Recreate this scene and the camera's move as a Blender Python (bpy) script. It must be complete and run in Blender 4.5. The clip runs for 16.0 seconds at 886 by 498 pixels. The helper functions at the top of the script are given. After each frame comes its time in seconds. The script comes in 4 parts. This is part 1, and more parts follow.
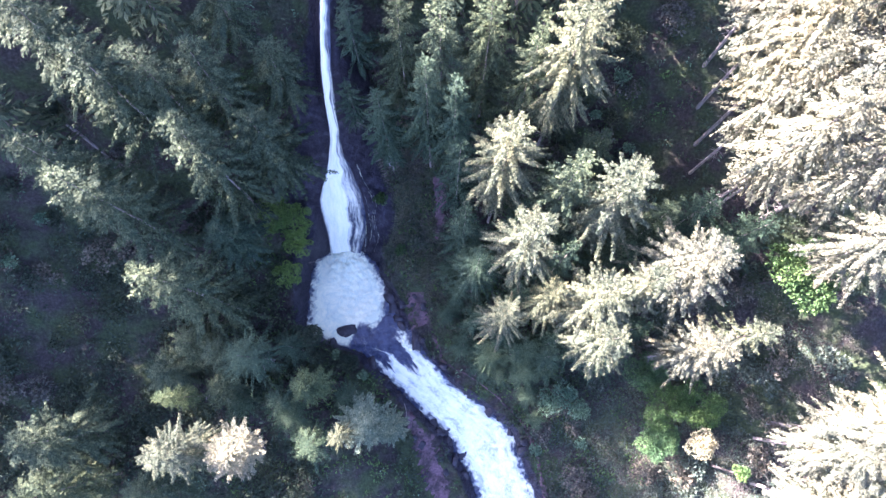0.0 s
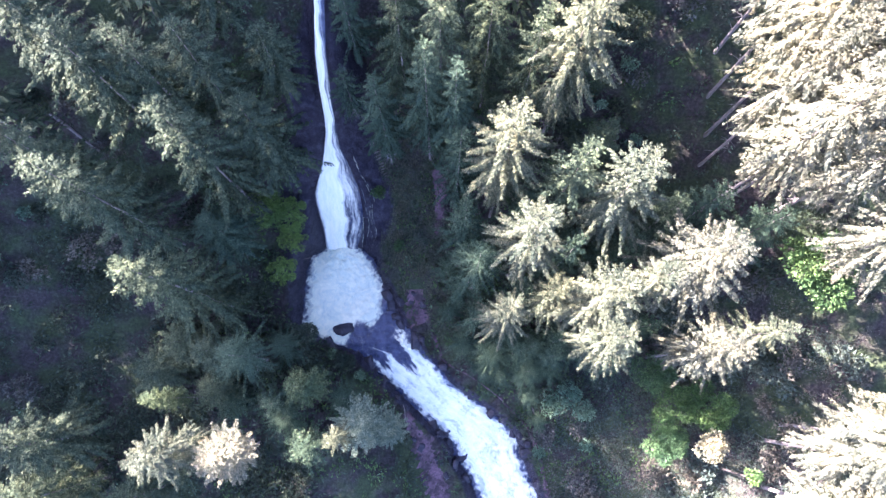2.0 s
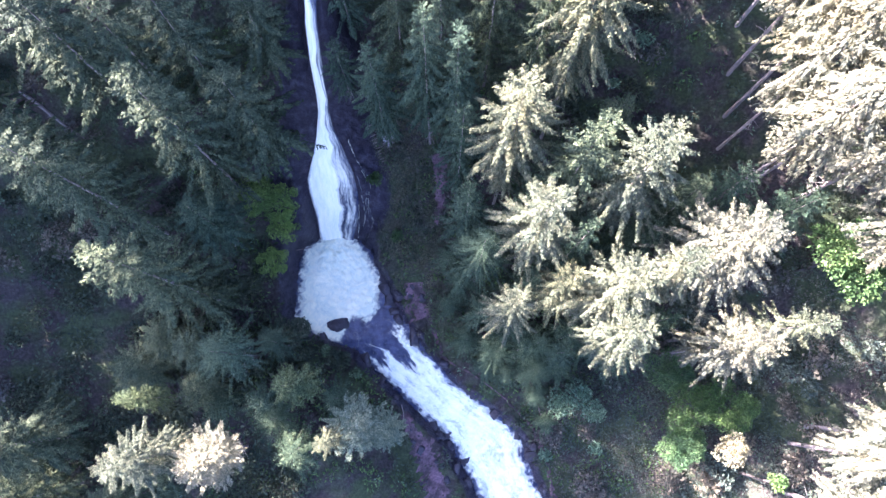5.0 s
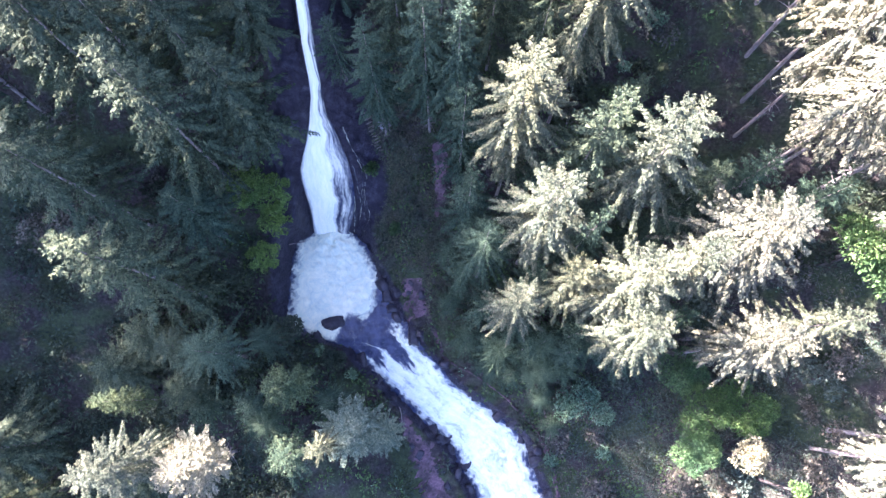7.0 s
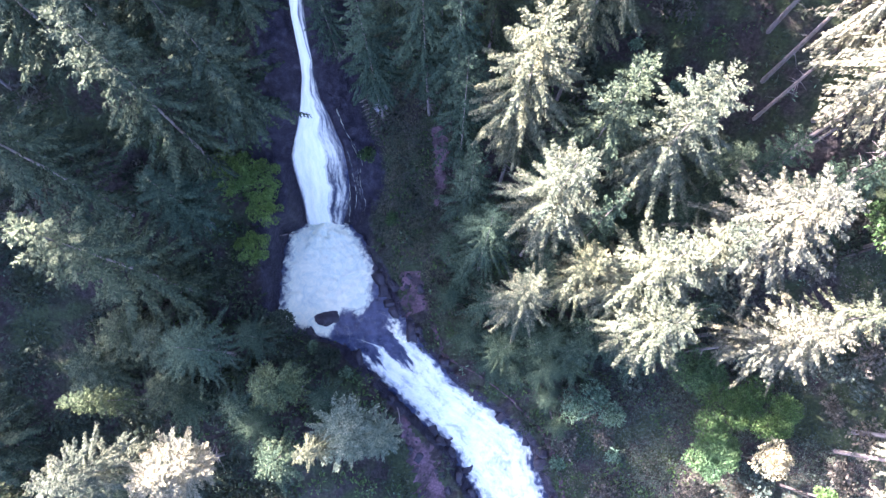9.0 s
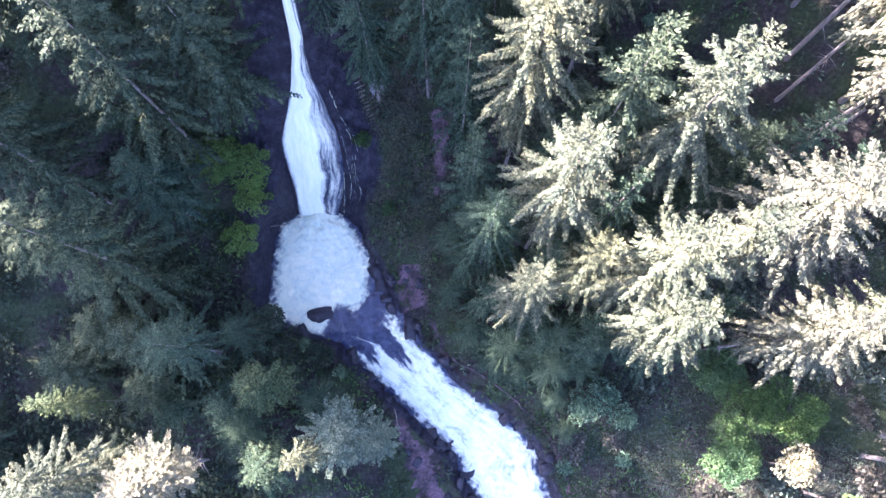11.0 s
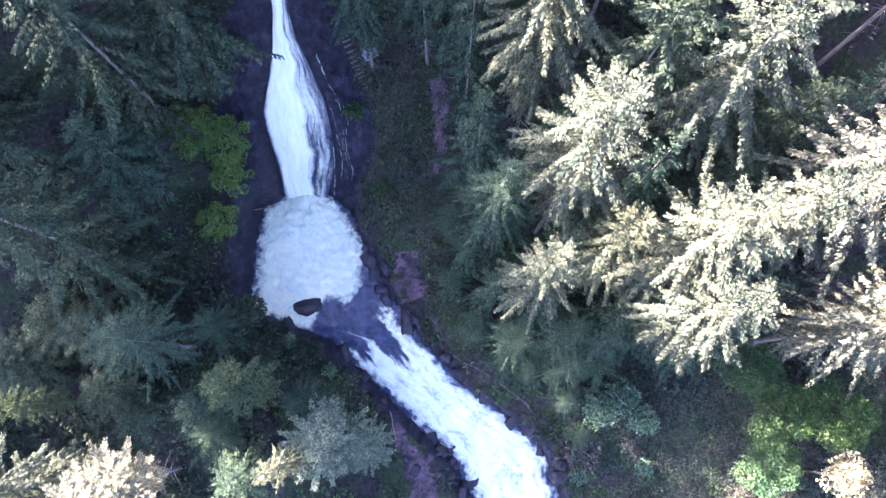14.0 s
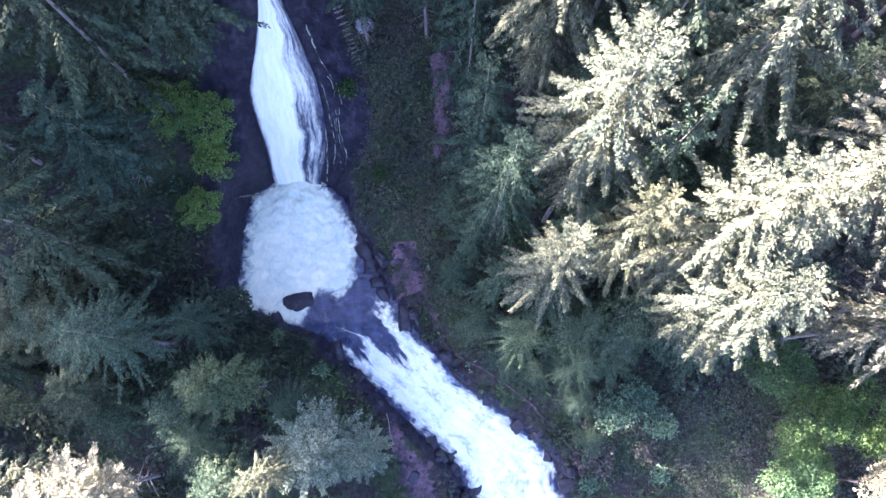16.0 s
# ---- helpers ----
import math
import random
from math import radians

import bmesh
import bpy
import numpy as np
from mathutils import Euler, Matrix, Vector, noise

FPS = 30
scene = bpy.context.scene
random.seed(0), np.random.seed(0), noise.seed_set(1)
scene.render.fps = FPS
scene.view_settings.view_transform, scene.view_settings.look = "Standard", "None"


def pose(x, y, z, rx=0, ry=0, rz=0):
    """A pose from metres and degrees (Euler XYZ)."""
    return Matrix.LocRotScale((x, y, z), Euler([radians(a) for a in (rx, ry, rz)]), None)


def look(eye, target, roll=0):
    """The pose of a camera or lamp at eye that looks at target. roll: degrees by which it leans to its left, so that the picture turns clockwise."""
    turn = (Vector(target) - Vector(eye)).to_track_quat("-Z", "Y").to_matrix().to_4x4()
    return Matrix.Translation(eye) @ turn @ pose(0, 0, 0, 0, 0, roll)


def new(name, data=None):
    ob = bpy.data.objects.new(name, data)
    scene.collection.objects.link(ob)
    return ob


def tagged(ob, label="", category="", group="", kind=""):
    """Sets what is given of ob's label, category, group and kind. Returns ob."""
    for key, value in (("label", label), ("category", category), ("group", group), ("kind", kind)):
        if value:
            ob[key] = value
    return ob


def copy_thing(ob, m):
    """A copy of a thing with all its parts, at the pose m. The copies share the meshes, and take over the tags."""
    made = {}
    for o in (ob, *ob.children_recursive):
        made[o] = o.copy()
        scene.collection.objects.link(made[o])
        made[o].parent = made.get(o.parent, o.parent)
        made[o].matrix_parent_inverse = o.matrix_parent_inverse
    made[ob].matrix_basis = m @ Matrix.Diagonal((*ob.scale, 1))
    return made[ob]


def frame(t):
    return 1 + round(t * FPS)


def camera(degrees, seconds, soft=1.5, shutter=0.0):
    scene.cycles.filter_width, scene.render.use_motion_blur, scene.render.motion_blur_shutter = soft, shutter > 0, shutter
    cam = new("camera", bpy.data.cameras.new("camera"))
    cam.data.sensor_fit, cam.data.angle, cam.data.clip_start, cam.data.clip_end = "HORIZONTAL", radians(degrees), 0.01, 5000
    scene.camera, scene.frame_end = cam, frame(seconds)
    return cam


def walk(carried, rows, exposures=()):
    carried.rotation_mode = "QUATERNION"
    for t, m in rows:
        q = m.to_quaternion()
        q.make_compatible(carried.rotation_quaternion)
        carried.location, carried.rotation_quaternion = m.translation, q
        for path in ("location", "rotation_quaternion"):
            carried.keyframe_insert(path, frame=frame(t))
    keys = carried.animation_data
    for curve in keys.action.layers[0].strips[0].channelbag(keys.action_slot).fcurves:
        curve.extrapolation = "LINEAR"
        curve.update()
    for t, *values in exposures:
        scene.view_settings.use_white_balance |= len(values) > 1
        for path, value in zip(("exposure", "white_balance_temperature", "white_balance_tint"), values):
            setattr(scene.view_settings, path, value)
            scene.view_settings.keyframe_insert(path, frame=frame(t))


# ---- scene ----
FOV = 66.0
EXPOSURE, KELVIN, TINT = 4.53, 5250, 38
cam = camera(FOV, 16.0, soft=1.45)
# a straight slow descent: METRES long, lateral rows shrunk by K for this lens
METRES, EYE, TILT, LEAN, TURN, K = 32.0, 90.0, -78.846, 0.0, 0.0, 0.8431
ROWS = [
    (0.0, 0.0, 0.0, 0.0, 0.0, 0.0, 0.0),
    (0.5, -0.0001, 0.023, -0.0031, 0.02, 0.01, 0.0),
    (1.0, -0.0005, 0.0463, -0.008, 0.02, 0.02, 0.01),
    (1.5, 0.0003, 0.0688, -0.0138, 0.0, 0.01, 0.01),
    (2.0, -0.0001, 0.0914, -0.0199, -0.01, 0.0, 0.02),
    (2.5, 0.0, 0.1135, -0.0267, -0.0, 0.02, 0.02),
    (3.0, 0.0002, 0.1356, -0.0325, -0.0, -0.01, 0.02),
    (3.5, -0.0004, 0.1593, -0.0389, 0.01, 0.0, 0.03),
    (4.0, -0.0011, 0.1862, -0.0452, 0.04, -0.04, 0.04),
    (6.5, -0.0022, 0.3392, -0.0758, 0.0, -0.09, 0.02),
    (7.0, -0.0026, 0.3705, -0.0817, 0.03, -0.1, 0.04),
    (7.5, -0.0023, 0.4023, -0.0887, 0.0, -0.14, 0.03),
    (8.0, -0.0034, 0.4359, -0.0967, 0.01, -0.15, 0.02),
    (8.5, -0.003, 0.4686, -0.1053, 0.04, -0.18, 0.03),
    (11.0, -0.0053, 0.6301, -0.1432, -0.01, -0.2, 0.02),
    (11.5, -0.0058, 0.6632, -0.1515, 0.02, -0.23, 0.01),
    (12.0, -0.0059, 0.6978, -0.1596, 0.02, -0.22, 0.03),
    (12.5, -0.005, 0.732, -0.1685, 0.03, -0.27, 0.02),
    (13.0, -0.0066, 0.7666, -0.1775, 0.05, -0.22, 0.02),
    (13.5, -0.0061, 0.8013, -0.1851, 0.01, -0.19, 0.02),
    (14.0, -0.006, 0.8362, -0.1933, 0.04, -0.2, 0.03),
    (14.5, -0.0057, 0.8707, -0.2025, -0.02, -0.19, 0.02),
    (15.0, -0.007, 0.9051, -0.2114, -0.01, -0.15, 0.0),
    (15.5, -0.0065, 0.9395, -0.2201, -0.0, -0.14, 0.0),
    (16.0, -0.0088, 0.9729, -0.2279, 0.02, -0.11, 0.01),
]
walk(cam, [(t, pose(0, 0, EYE, TILT, LEAN, TURN) @ pose(METRES * x * K, METRES * y, METRES * z * K, 90 + pitch * K, roll, yaw * K)) for t, x, y, z, yaw, pitch, roll in ROWS],
     exposures=[(0.0, EXPOSURE, KELVIN, TINT), (16.0, EXPOSURE + 0.15, KELVIN, TINT)])

# ---- light: a low sun over the upper end of the gorge, a clear sky ----
SUN_FROM = Vector((-0.86, 0.50, 0.0)).normalized()
SUN_HEIGHT = 29.5
world = bpy.data.worlds.new("world")
scene.world = world
world.use_nodes = True
wn = world.node_tree.nodes
sky = wn.new("ShaderNodeTexSky")
sky.sky_type = "NISHITA"
sky.sun_disc = False
sky.sun_elevation = radians(SUN_HEIGHT)
sky.sun_rotation = math.atan2(SUN_FROM.x, SUN_FROM.y)
sky.air_density = 1.0
sky.dust_density = 3.0
sky.ozone_density = 0.6
world.node_tree.links.new(sky.outputs["Color"], wn["Background"].inputs["Color"])
wn["Background"].inputs["Strength"].default_value = 0.05
sun_data = bpy.data.lights.new("sun", "SUN")
sun_data.energy = 5.0
sun_data.angle = radians(0.6)
sun_data.color = (1.0, 0.82, 0.58)
sun = new("sun", sun_data)
sun_way = SUN_FROM * math.cos(radians(SUN_HEIGHT)) + Vector((0, 0, math.sin(radians(SUN_HEIGHT))))
sun.matrix_world = look(sun_way * 200, (0, 0, 0))


# ---- materials ----
def material(name, roughness=0.8):
    m = bpy.data.materials.new(name)
    m.use_nodes = True
    nt = m.node_tree
    b = nt.nodes["Principled BSDF"]
    b.inputs["Roughness"].default_value = roughness
    b.inputs["Specular IOR Level"].default_value = 0.3
    return m, nt, b


def node(nt, kind, **values):
    n = nt.nodes.new(kind)
    for key, value in values.items():
        n.inputs[key].default_value = value
    return n


def ramp(nt, fac, stops):
    r = nt.nodes.new("ShaderNodeValToRGB")
    els = r.color_ramp.elements
    while len(els) < len(stops):
        els.new(0.5)
    for e, (p, c) in zip(els, stops):
        e.position, e.color = p, (*c, 1)
    nt.links.new(fac, r.inputs["Fac"])
    return r.outputs["Color"]


def mixed(nt, fac, a, b, blend="MIX"):
    m = nt.nodes.new("ShaderNodeMix")
    m.data_type, m.blend_type = "RGBA", blend
    for value, slot in ((fac, 0), (a, 6), (b, 7)):
        if isinstance(value, (int, float)):
            m.inputs[slot].default_value = value
        elif isinstance(value, tuple):
            m.inputs[slot].default_value = (*value, 1)
        else:
            nt.links.new(value, m.inputs[slot])
    return m.outputs[2]


def noise_of(nt, scale, detail=4.0, rough=0.55, vector=None):
    n = node(nt, "ShaderNodeTexNoise", Scale=scale, Detail=detail, Roughness=rough)
    if vector is None:
        vector = nt.nodes.new("ShaderNodeNewGeometry").outputs["Position"]
    nt.links.new(vector, n.inputs["Vector"])
    return n.outputs["Fac"]


def bump(nt, b, height, strength, distance):
    n = node(nt, "ShaderNodeBump", Strength=strength, Distance=distance)
    nt.links.new(height, n.inputs["Height"])
    nt.links.new(n.outputs["Normal"], b.inputs["Normal"])


def foliage(name, dark, mid, tip, through_light=0.25):
    """Leaves or needles: island by island and tree by tree a little different, some light passing through."""
    m, nt, b = material(name, 0.65)
    b.inputs["Specular IOR Level"].default_value = 0.14
    geo = nt.nodes.new("ShaderNodeNewGeometry")
    col = ramp(nt, geo.outputs["Random Per Island"], [(0.0, dark), (0.55, mid), (1.0, tip)])
    big = noise_of(nt, 0.35, 2.0)
    shift = ramp(nt, big, [(0.3, (0.7, 0.78, 0.8)), (0.7, (1.25, 1.15, 1.0))])
    col = mixed(nt, 1.0, col, shift, "MULTIPLY")
    info = nt.nodes.new("ShaderNodeObjectInfo")
    own = ramp(nt, info.outputs["Random"], [(0.0, (0.86, 0.9, 0.92)), (0.5, (1.0, 1.0, 1.0)), (1.0, (1.08, 1.05, 0.94))])
    col = mixed(nt, 1.0, col, own, "MULTIPLY")
    grain = noise_of(nt, 22.0, 3.0, 0.7)
    col = mixed(nt, 1.0, col, ramp(nt, grain, [(0.36, (0.5, 0.54, 0.5)), (0.5, (0.97, 0.98, 0.97)), (0.64, (1.4, 1.36, 1.36))]), "MULTIPLY")
    bump(nt, b, grain, 0.8, 0.05)
    nt.links.new(col, b.inputs["Base Color"])
    t = nt.nodes.new("ShaderNodeBsdfTranslucent")
    nt.links.new(col, t.inputs["Color"])
    mx = node(nt, "ShaderNodeMixShader", Fac=through_light)
    nt.links.new(b.outputs[0], mx.inputs[1])
    nt.links.new(t.outputs[0], mx.inputs[2])
    nt.links.new(mx.outputs[0], nt.nodes["Material Output"].inputs["Surface"])
    return m


# darker fir tone with shade put into the colour; far firs share it
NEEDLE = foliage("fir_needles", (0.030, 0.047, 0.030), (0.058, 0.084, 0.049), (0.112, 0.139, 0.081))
# lit copy of the fir needles: sunlight is put into its paler colour
NEEDLE_SUNLIT = foliage("sunlit_tone_fir_needles", (0.052, 0.068, 0.043), (0.099, 0.116, 0.076), (0.162, 0.173, 0.120))
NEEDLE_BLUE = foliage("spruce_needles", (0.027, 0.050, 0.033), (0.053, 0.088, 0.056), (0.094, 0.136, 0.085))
# paler still: sunlight put into the colour of hemlocks and tall firs
NEEDLE_SUNLIT_PALE = foliage("sunlit_tone_pale_needles", (0.067, 0.076, 0.054), (0.125, 0.131, 0.094), (0.197, 0.198, 0.146))
NEEDLE_FRESH = foliage("fresh_fir_needles", (0.036, 0.052, 0.024), (0.08, 0.108, 0.048), (0.14, 0.175, 0.08))
NEEDLE_TEAL = foliage("bluish_fir_needles", (0.026, 0.049, 0.032), (0.053, 0.088, 0.054), (0.104, 0.149, 0.093))
LEAF_MOSS = foliage("moss_green_leaves", (0.079, 0.143, 0.039), (0.158, 0.258, 0.068), (0.264, 0.393, 0.130), 0.3)
LEAF_TEAL = foliage("bluish_leaves", (0.078, 0.131, 0.086), (0.155, 0.248, 0.158), (0.265, 0.379, 0.243), 0.3)
LEAF_GREEN = foliage("fresh_green_leaves", (0.03, 0.066, 0.026), (0.07, 0.132, 0.046), (0.125, 0.2, 0.078), 0.3)
LEAF_FRESH = foliage("light_green_leaves", (0.048, 0.095, 0.042), (0.098, 0.172, 0.072), (0.16, 0.25, 0.115), 0.3)
LEAF_GRASS = foliage("dull_grass", (0.088, 0.103, 0.074), (0.112, 0.13, 0.094), (0.142, 0.16, 0.116), 0.3)
LEAF_GREY = foliage("greyish_leaves", (0.075, 0.105, 0.08), (0.16, 0.205, 0.155), (0.29, 0.345, 0.27), 0.25)
LEAF_CREAM = foliage("pale_yellow_leaves", (0.144, 0.144, 0.100), (0.230, 0.231, 0.164), (0.324, 0.323, 0.242), 0.3)
LEAF_FERN = foliage("fern_leaves", (0.048, 0.092, 0.034), (0.091, 0.158, 0.055), (0.149, 0.234, 0.085), 0.3)
LEAF_DARK = foliage("undergrowth_leaves", (0.028, 0.042, 0.029), (0.054, 0.076, 0.052), (0.098, 0.126, 0.085), 0.25)
LEAF_BROWN = foliage("brown_twigs", (0.066, 0.064, 0.055), (0.110, 0.107, 0.091), (0.173, 0.165, 0.138), 0.1)
LEAF_HAZE = foliage("grey_green_bramble_leaves", (0.055, 0.074, 0.058), (0.097, 0.127, 0.102), (0.149, 0.184, 0.149), 0.25)


def bark_material(name="bark", dark=1.0):
    m, nt, b = material(name, 0.9)
    co = nt.nodes.new("ShaderNodeTexCoord")
    mp = node(nt, "ShaderNodeMapping")
    mp.inputs["Scale"].default_value = (1, 1, 0.15)
    nt.links.new(co.outputs["Object"], mp.inputs["Vector"])
    f = noise_of(nt, 9.0, 5.0, 0.6, mp.outputs["Vector"])
    nt.links.new(ramp(nt, f, [(0.3, (0.10 * dark, 0.085 * dark, 0.075 * dark)), (0.55, (0.2 * dark, 0.18 * dark, 0.165 * dark)), (0.75, (0.32 * dark, 0.30 * dark, 0.285 * dark))]), b.inputs["Base Color"])
    bump(nt, b, f, 0.6, 0.04)
    return m


BARK = bark_material()
# shaded copy of the bark: darkness under the leaves put into the stems' colour
SHADED_BARK = bark_material("shaded_bark", 0.3)


def attribute(nt, name):
    a = nt.nodes.new("ShaderNodeAttribute")
    a.attribute_name = name
    return a.outputs["Fac"]


def ground_material():
    m, nt, b = material("forest_floor", 0.95)
    fine, wide = noise_of(nt, 3.2, 6.0, 0.65), noise_of(nt, 0.25, 3.0)
    litter = ramp(nt, fine, [(0.3, (0.018, 0.016, 0.016)), (0.5, (0.04, 0.035, 0.032)), (0.75, (0.085, 0.075, 0.065))])
    moss = ramp(nt, fine, [(0.3, (0.02, 0.032, 0.015)), (0.6, (0.05, 0.07, 0.03)), (0.8, (0.09, 0.11, 0.045))])
    col = mixed(nt, ramp(nt, wide, [(0.42, (0, 0, 0)), (0.58, (1, 1, 1))]), litter, moss)
    rockf = noise_of(nt, 1.3, 8.0, 0.7)
    rock = ramp(nt, rockf, [(0.32, (0.006, 0.006, 0.012)), (0.5, (0.02, 0.018, 0.03)), (0.62, (0.045, 0.042, 0.058)), (0.78, (0.10, 0.095, 0.115))])
    edge = nt.nodes.new("ShaderNodeMath")
    edge.operation = "MULTIPLY_ADD"
    nt.links.new(fine, edge.inputs[0])
    edge.inputs[1].default_value = 0.9
    nt.links.new(attribute(nt, "rock"), edge.inputs[2])
    mask = ramp(nt, edge.outputs[0], [(0.72, (0, 0, 0)), (0.98, (1, 1, 1))])
    nt.links.new(mixed(nt, mask, col, rock), b.inputs["Base Color"])
    nt.links.new(ramp(nt, mask, [(0.0, (0.95, 0.95, 0.95)), (1.0, (0.5, 0.5, 0.5))]), b.inputs["Roughness"])
    bump(nt, b, rockf, 1.0, 0.4)
    return m


def rock_material(dark=(0.012, 0.012, 0.016), mid=(0.034, 0.032, 0.04), light=(0.09, 0.085, 0.095), name="wet_basalt", rough=0.4):
    m, nt, b = material(name, rough)
    f = noise_of(nt, 1.8, 8.0, 0.7)
    nt.links.new(ramp(nt, f, [(0.3, dark), (0.55, mid), (0.8, light)]), b.inputs["Base Color"])
    bump(nt, b, f, 0.7, 0.15)
    return m


def dirt_material():
    m, nt, b = material("trodden_red_earth", 0.95)
    f, w = noise_of(nt, 5.0, 6.0, 0.65), noise_of(nt, 0.7, 3.0)
    c = ramp(nt, f, [(0.3, (0.06, 0.04, 0.048)), (0.5, (0.13, 0.087, 0.10)), (0.62, (0.165, 0.112, 0.127)), (0.78, (0.25, 0.19, 0.205))])
    c = mixed(nt, 1.0, c, ramp(nt, w, [(0.38, (0.4, 0.46, 0.42)), (0.6, (1.15, 1.1, 1.1))]), "MULTIPLY")
    nt.links.new(c, b.inputs["Base Color"])
    bump(nt, b, f, 0.9, 0.2)
    return m


def water_material():
    """Dark stream water with white foam; the foam follows the attribute 'foam', streaked along the flow (UV)."""
    m, nt, b = material("white_water", 0.25)
    uv = nt.nodes.new("ShaderNodeUVMap")
    maps = []
    for stretch in (0.2, 0.38):
        mp = node(nt, "ShaderNodeMapping")
        mp.inputs["Scale"].default_value = (1.0, stretch, 1.0)
        nt.links.new(uv.outputs["UV"], mp.inputs["Vector"])
        maps.append(mp.outputs["Vector"])
    swirl = attribute(nt, "swirl")
    warp = nt.nodes.new("ShaderNodeMix")
    warp.data_type = "VECTOR"
    warp.inputs[0].default_value = 0.18
    pos = nt.nodes.new("ShaderNodeNewGeometry").outputs["Position"]
    twist = node(nt, "ShaderNodeTexNoise", Scale=0.45, Detail=3.0)
    nt.links.new(pos, twist.inputs["Vector"])
    big = nt.nodes.new("ShaderNodeVectorMath")
    big.operation = "SCALE"
    big.inputs["Scale"].default_value = 30.0
    nt.links.new(twist.outputs["Color"], big.inputs[0])
    nt.links.new(pos, warp.inputs[4])
    nt.links.new(big.outputs[0], warp.inputs[5])
    curl = warp.outputs[1]
    broad = mixed(nt, swirl, noise_of(nt, 1.3, 6.0, 0.62, maps[0]), noise_of(nt, 0.45, 7.0, 0.6, curl))
    fine = mixed(nt, swirl, noise_of(nt, 5.5, 6.0, 0.72, maps[1]), noise_of(nt, 1.8, 7.0, 0.7, curl))
    both = mixed(nt, 0.34, broad, fine)
    add = nt.nodes.new("ShaderNodeMath")
    add.operation = "MULTIPLY_ADD"
    nt.links.new(both, add.inputs[0])
    add.inputs[1].default_value = 2.2
    nt.links.new(attribute(nt, "foam"), add.inputs[2])
    less = nt.nodes.new("ShaderNodeMath")
    less.operation = "SUBTRACT"
    less.inputs[1].default_value = 0.37
    nt.links.new(add.outputs[0], less.inputs[0])
    foam = ramp(nt, less.outputs[0], [(0.42, (0, 0, 0)), (0.64, (0.1, 0.1, 0.1)), (0.84, (0.4, 0.4, 0.4)), (1.0, (0.75, 0.75, 0.75))])
    thick = nt.nodes.new("ShaderNodeMath")
    thick.operation = "MULTIPLY"
    thick.inputs[1].default_value = 0.7
    nt.links.new(less.outputs[0], thick.inputs[0])
    full = ramp(nt, thick.outputs[0], [(0.62, (0, 0, 0)), (0.9, (1, 1, 1))])
    cover = mixed(nt, 1.0, foam, full, "LIGHTEN")
    deep = mixed(nt, ramp(nt, noise_of(nt, 1.1, 6.0, 0.65), [(0.35, (0, 0, 0)), (0.65, (1, 1, 1))]), (0.012, 0.016, 0.04), (0.055, 0.066, 0.11))
    still = ramp(nt, both, [(0.30, (0.48, 0.56, 0.44)), (0.44, (0.65, 0.71, 0.53)), (0.54, (0.78, 0.79, 0.56)), (0.66, (0.89, 0.88, 0.63))])
    torn = ramp(nt, both, [(0.34, (0.28, 0.34, 0.36)), (0.43, (0.52, 0.58, 0.52)), (0.51, (0.68, 0.72, 0.58)), (0.62, (0.81, 0.82, 0.63))])
    sheer = ramp(nt, both, [(0.3, (0.68, 0.73, 0.63)), (0.45, (0.82, 0.84, 0.69)), (0.6, (0.92, 0.9, 0.71))])
    white = mixed(nt, ramp(nt, swirl, [(0.06, (0.75, 0.75, 0.75)), (0.3, (0, 0, 0)), (0.5, (0, 0, 0)), (0.85, (1, 1, 1))]), torn, mixed(nt, ramp(nt, swirl, [(0.1, (0, 0, 0)), (0.3, (1, 1, 1))]), sheer, still))
    nt.links.new(mixed(nt, cover, deep, white), b.inputs["Base Color"])
    nt.links.new(ramp(nt, cover, [(0.0, (0.14, 0.14, 0.14)), (1.0, (0.85, 0.85, 0.85))]), b.inputs["Roughness"])
    bump(nt, b, both, 0.35, 0.18)
    return m


def timber_material():
    m, nt, b = material("weathered_timber", 0.85)
    f = noise_of(nt, 6.0, 5.0)
    nt.links.new(ramp(nt, f, [(0.3, (0.14, 0.115, 0.10)), (0.7, (0.27, 0.235, 0.215))]), b.inputs["Base Color"])
    bump(nt, b, f, 0.4, 0.02)
    return m


GROUND, ROCK, DIRT, WATER, TIMBER = ground_material(), rock_material(), dirt_material(), water_material(), timber_material()
PALE_ROCK = rock_material((0.16, 0.16, 0.17), (0.28, 0.28, 0.29), (0.42, 0.42, 0.43), "pale_rock", 0.8)


# ---- the lie of the land: a stream that falls over a cliff into a gorge ----
def curve(pairs):
    ys, vs = np.array(pairs, float)[::-1].T
    return lambda y: np.interp(y, ys, vs)


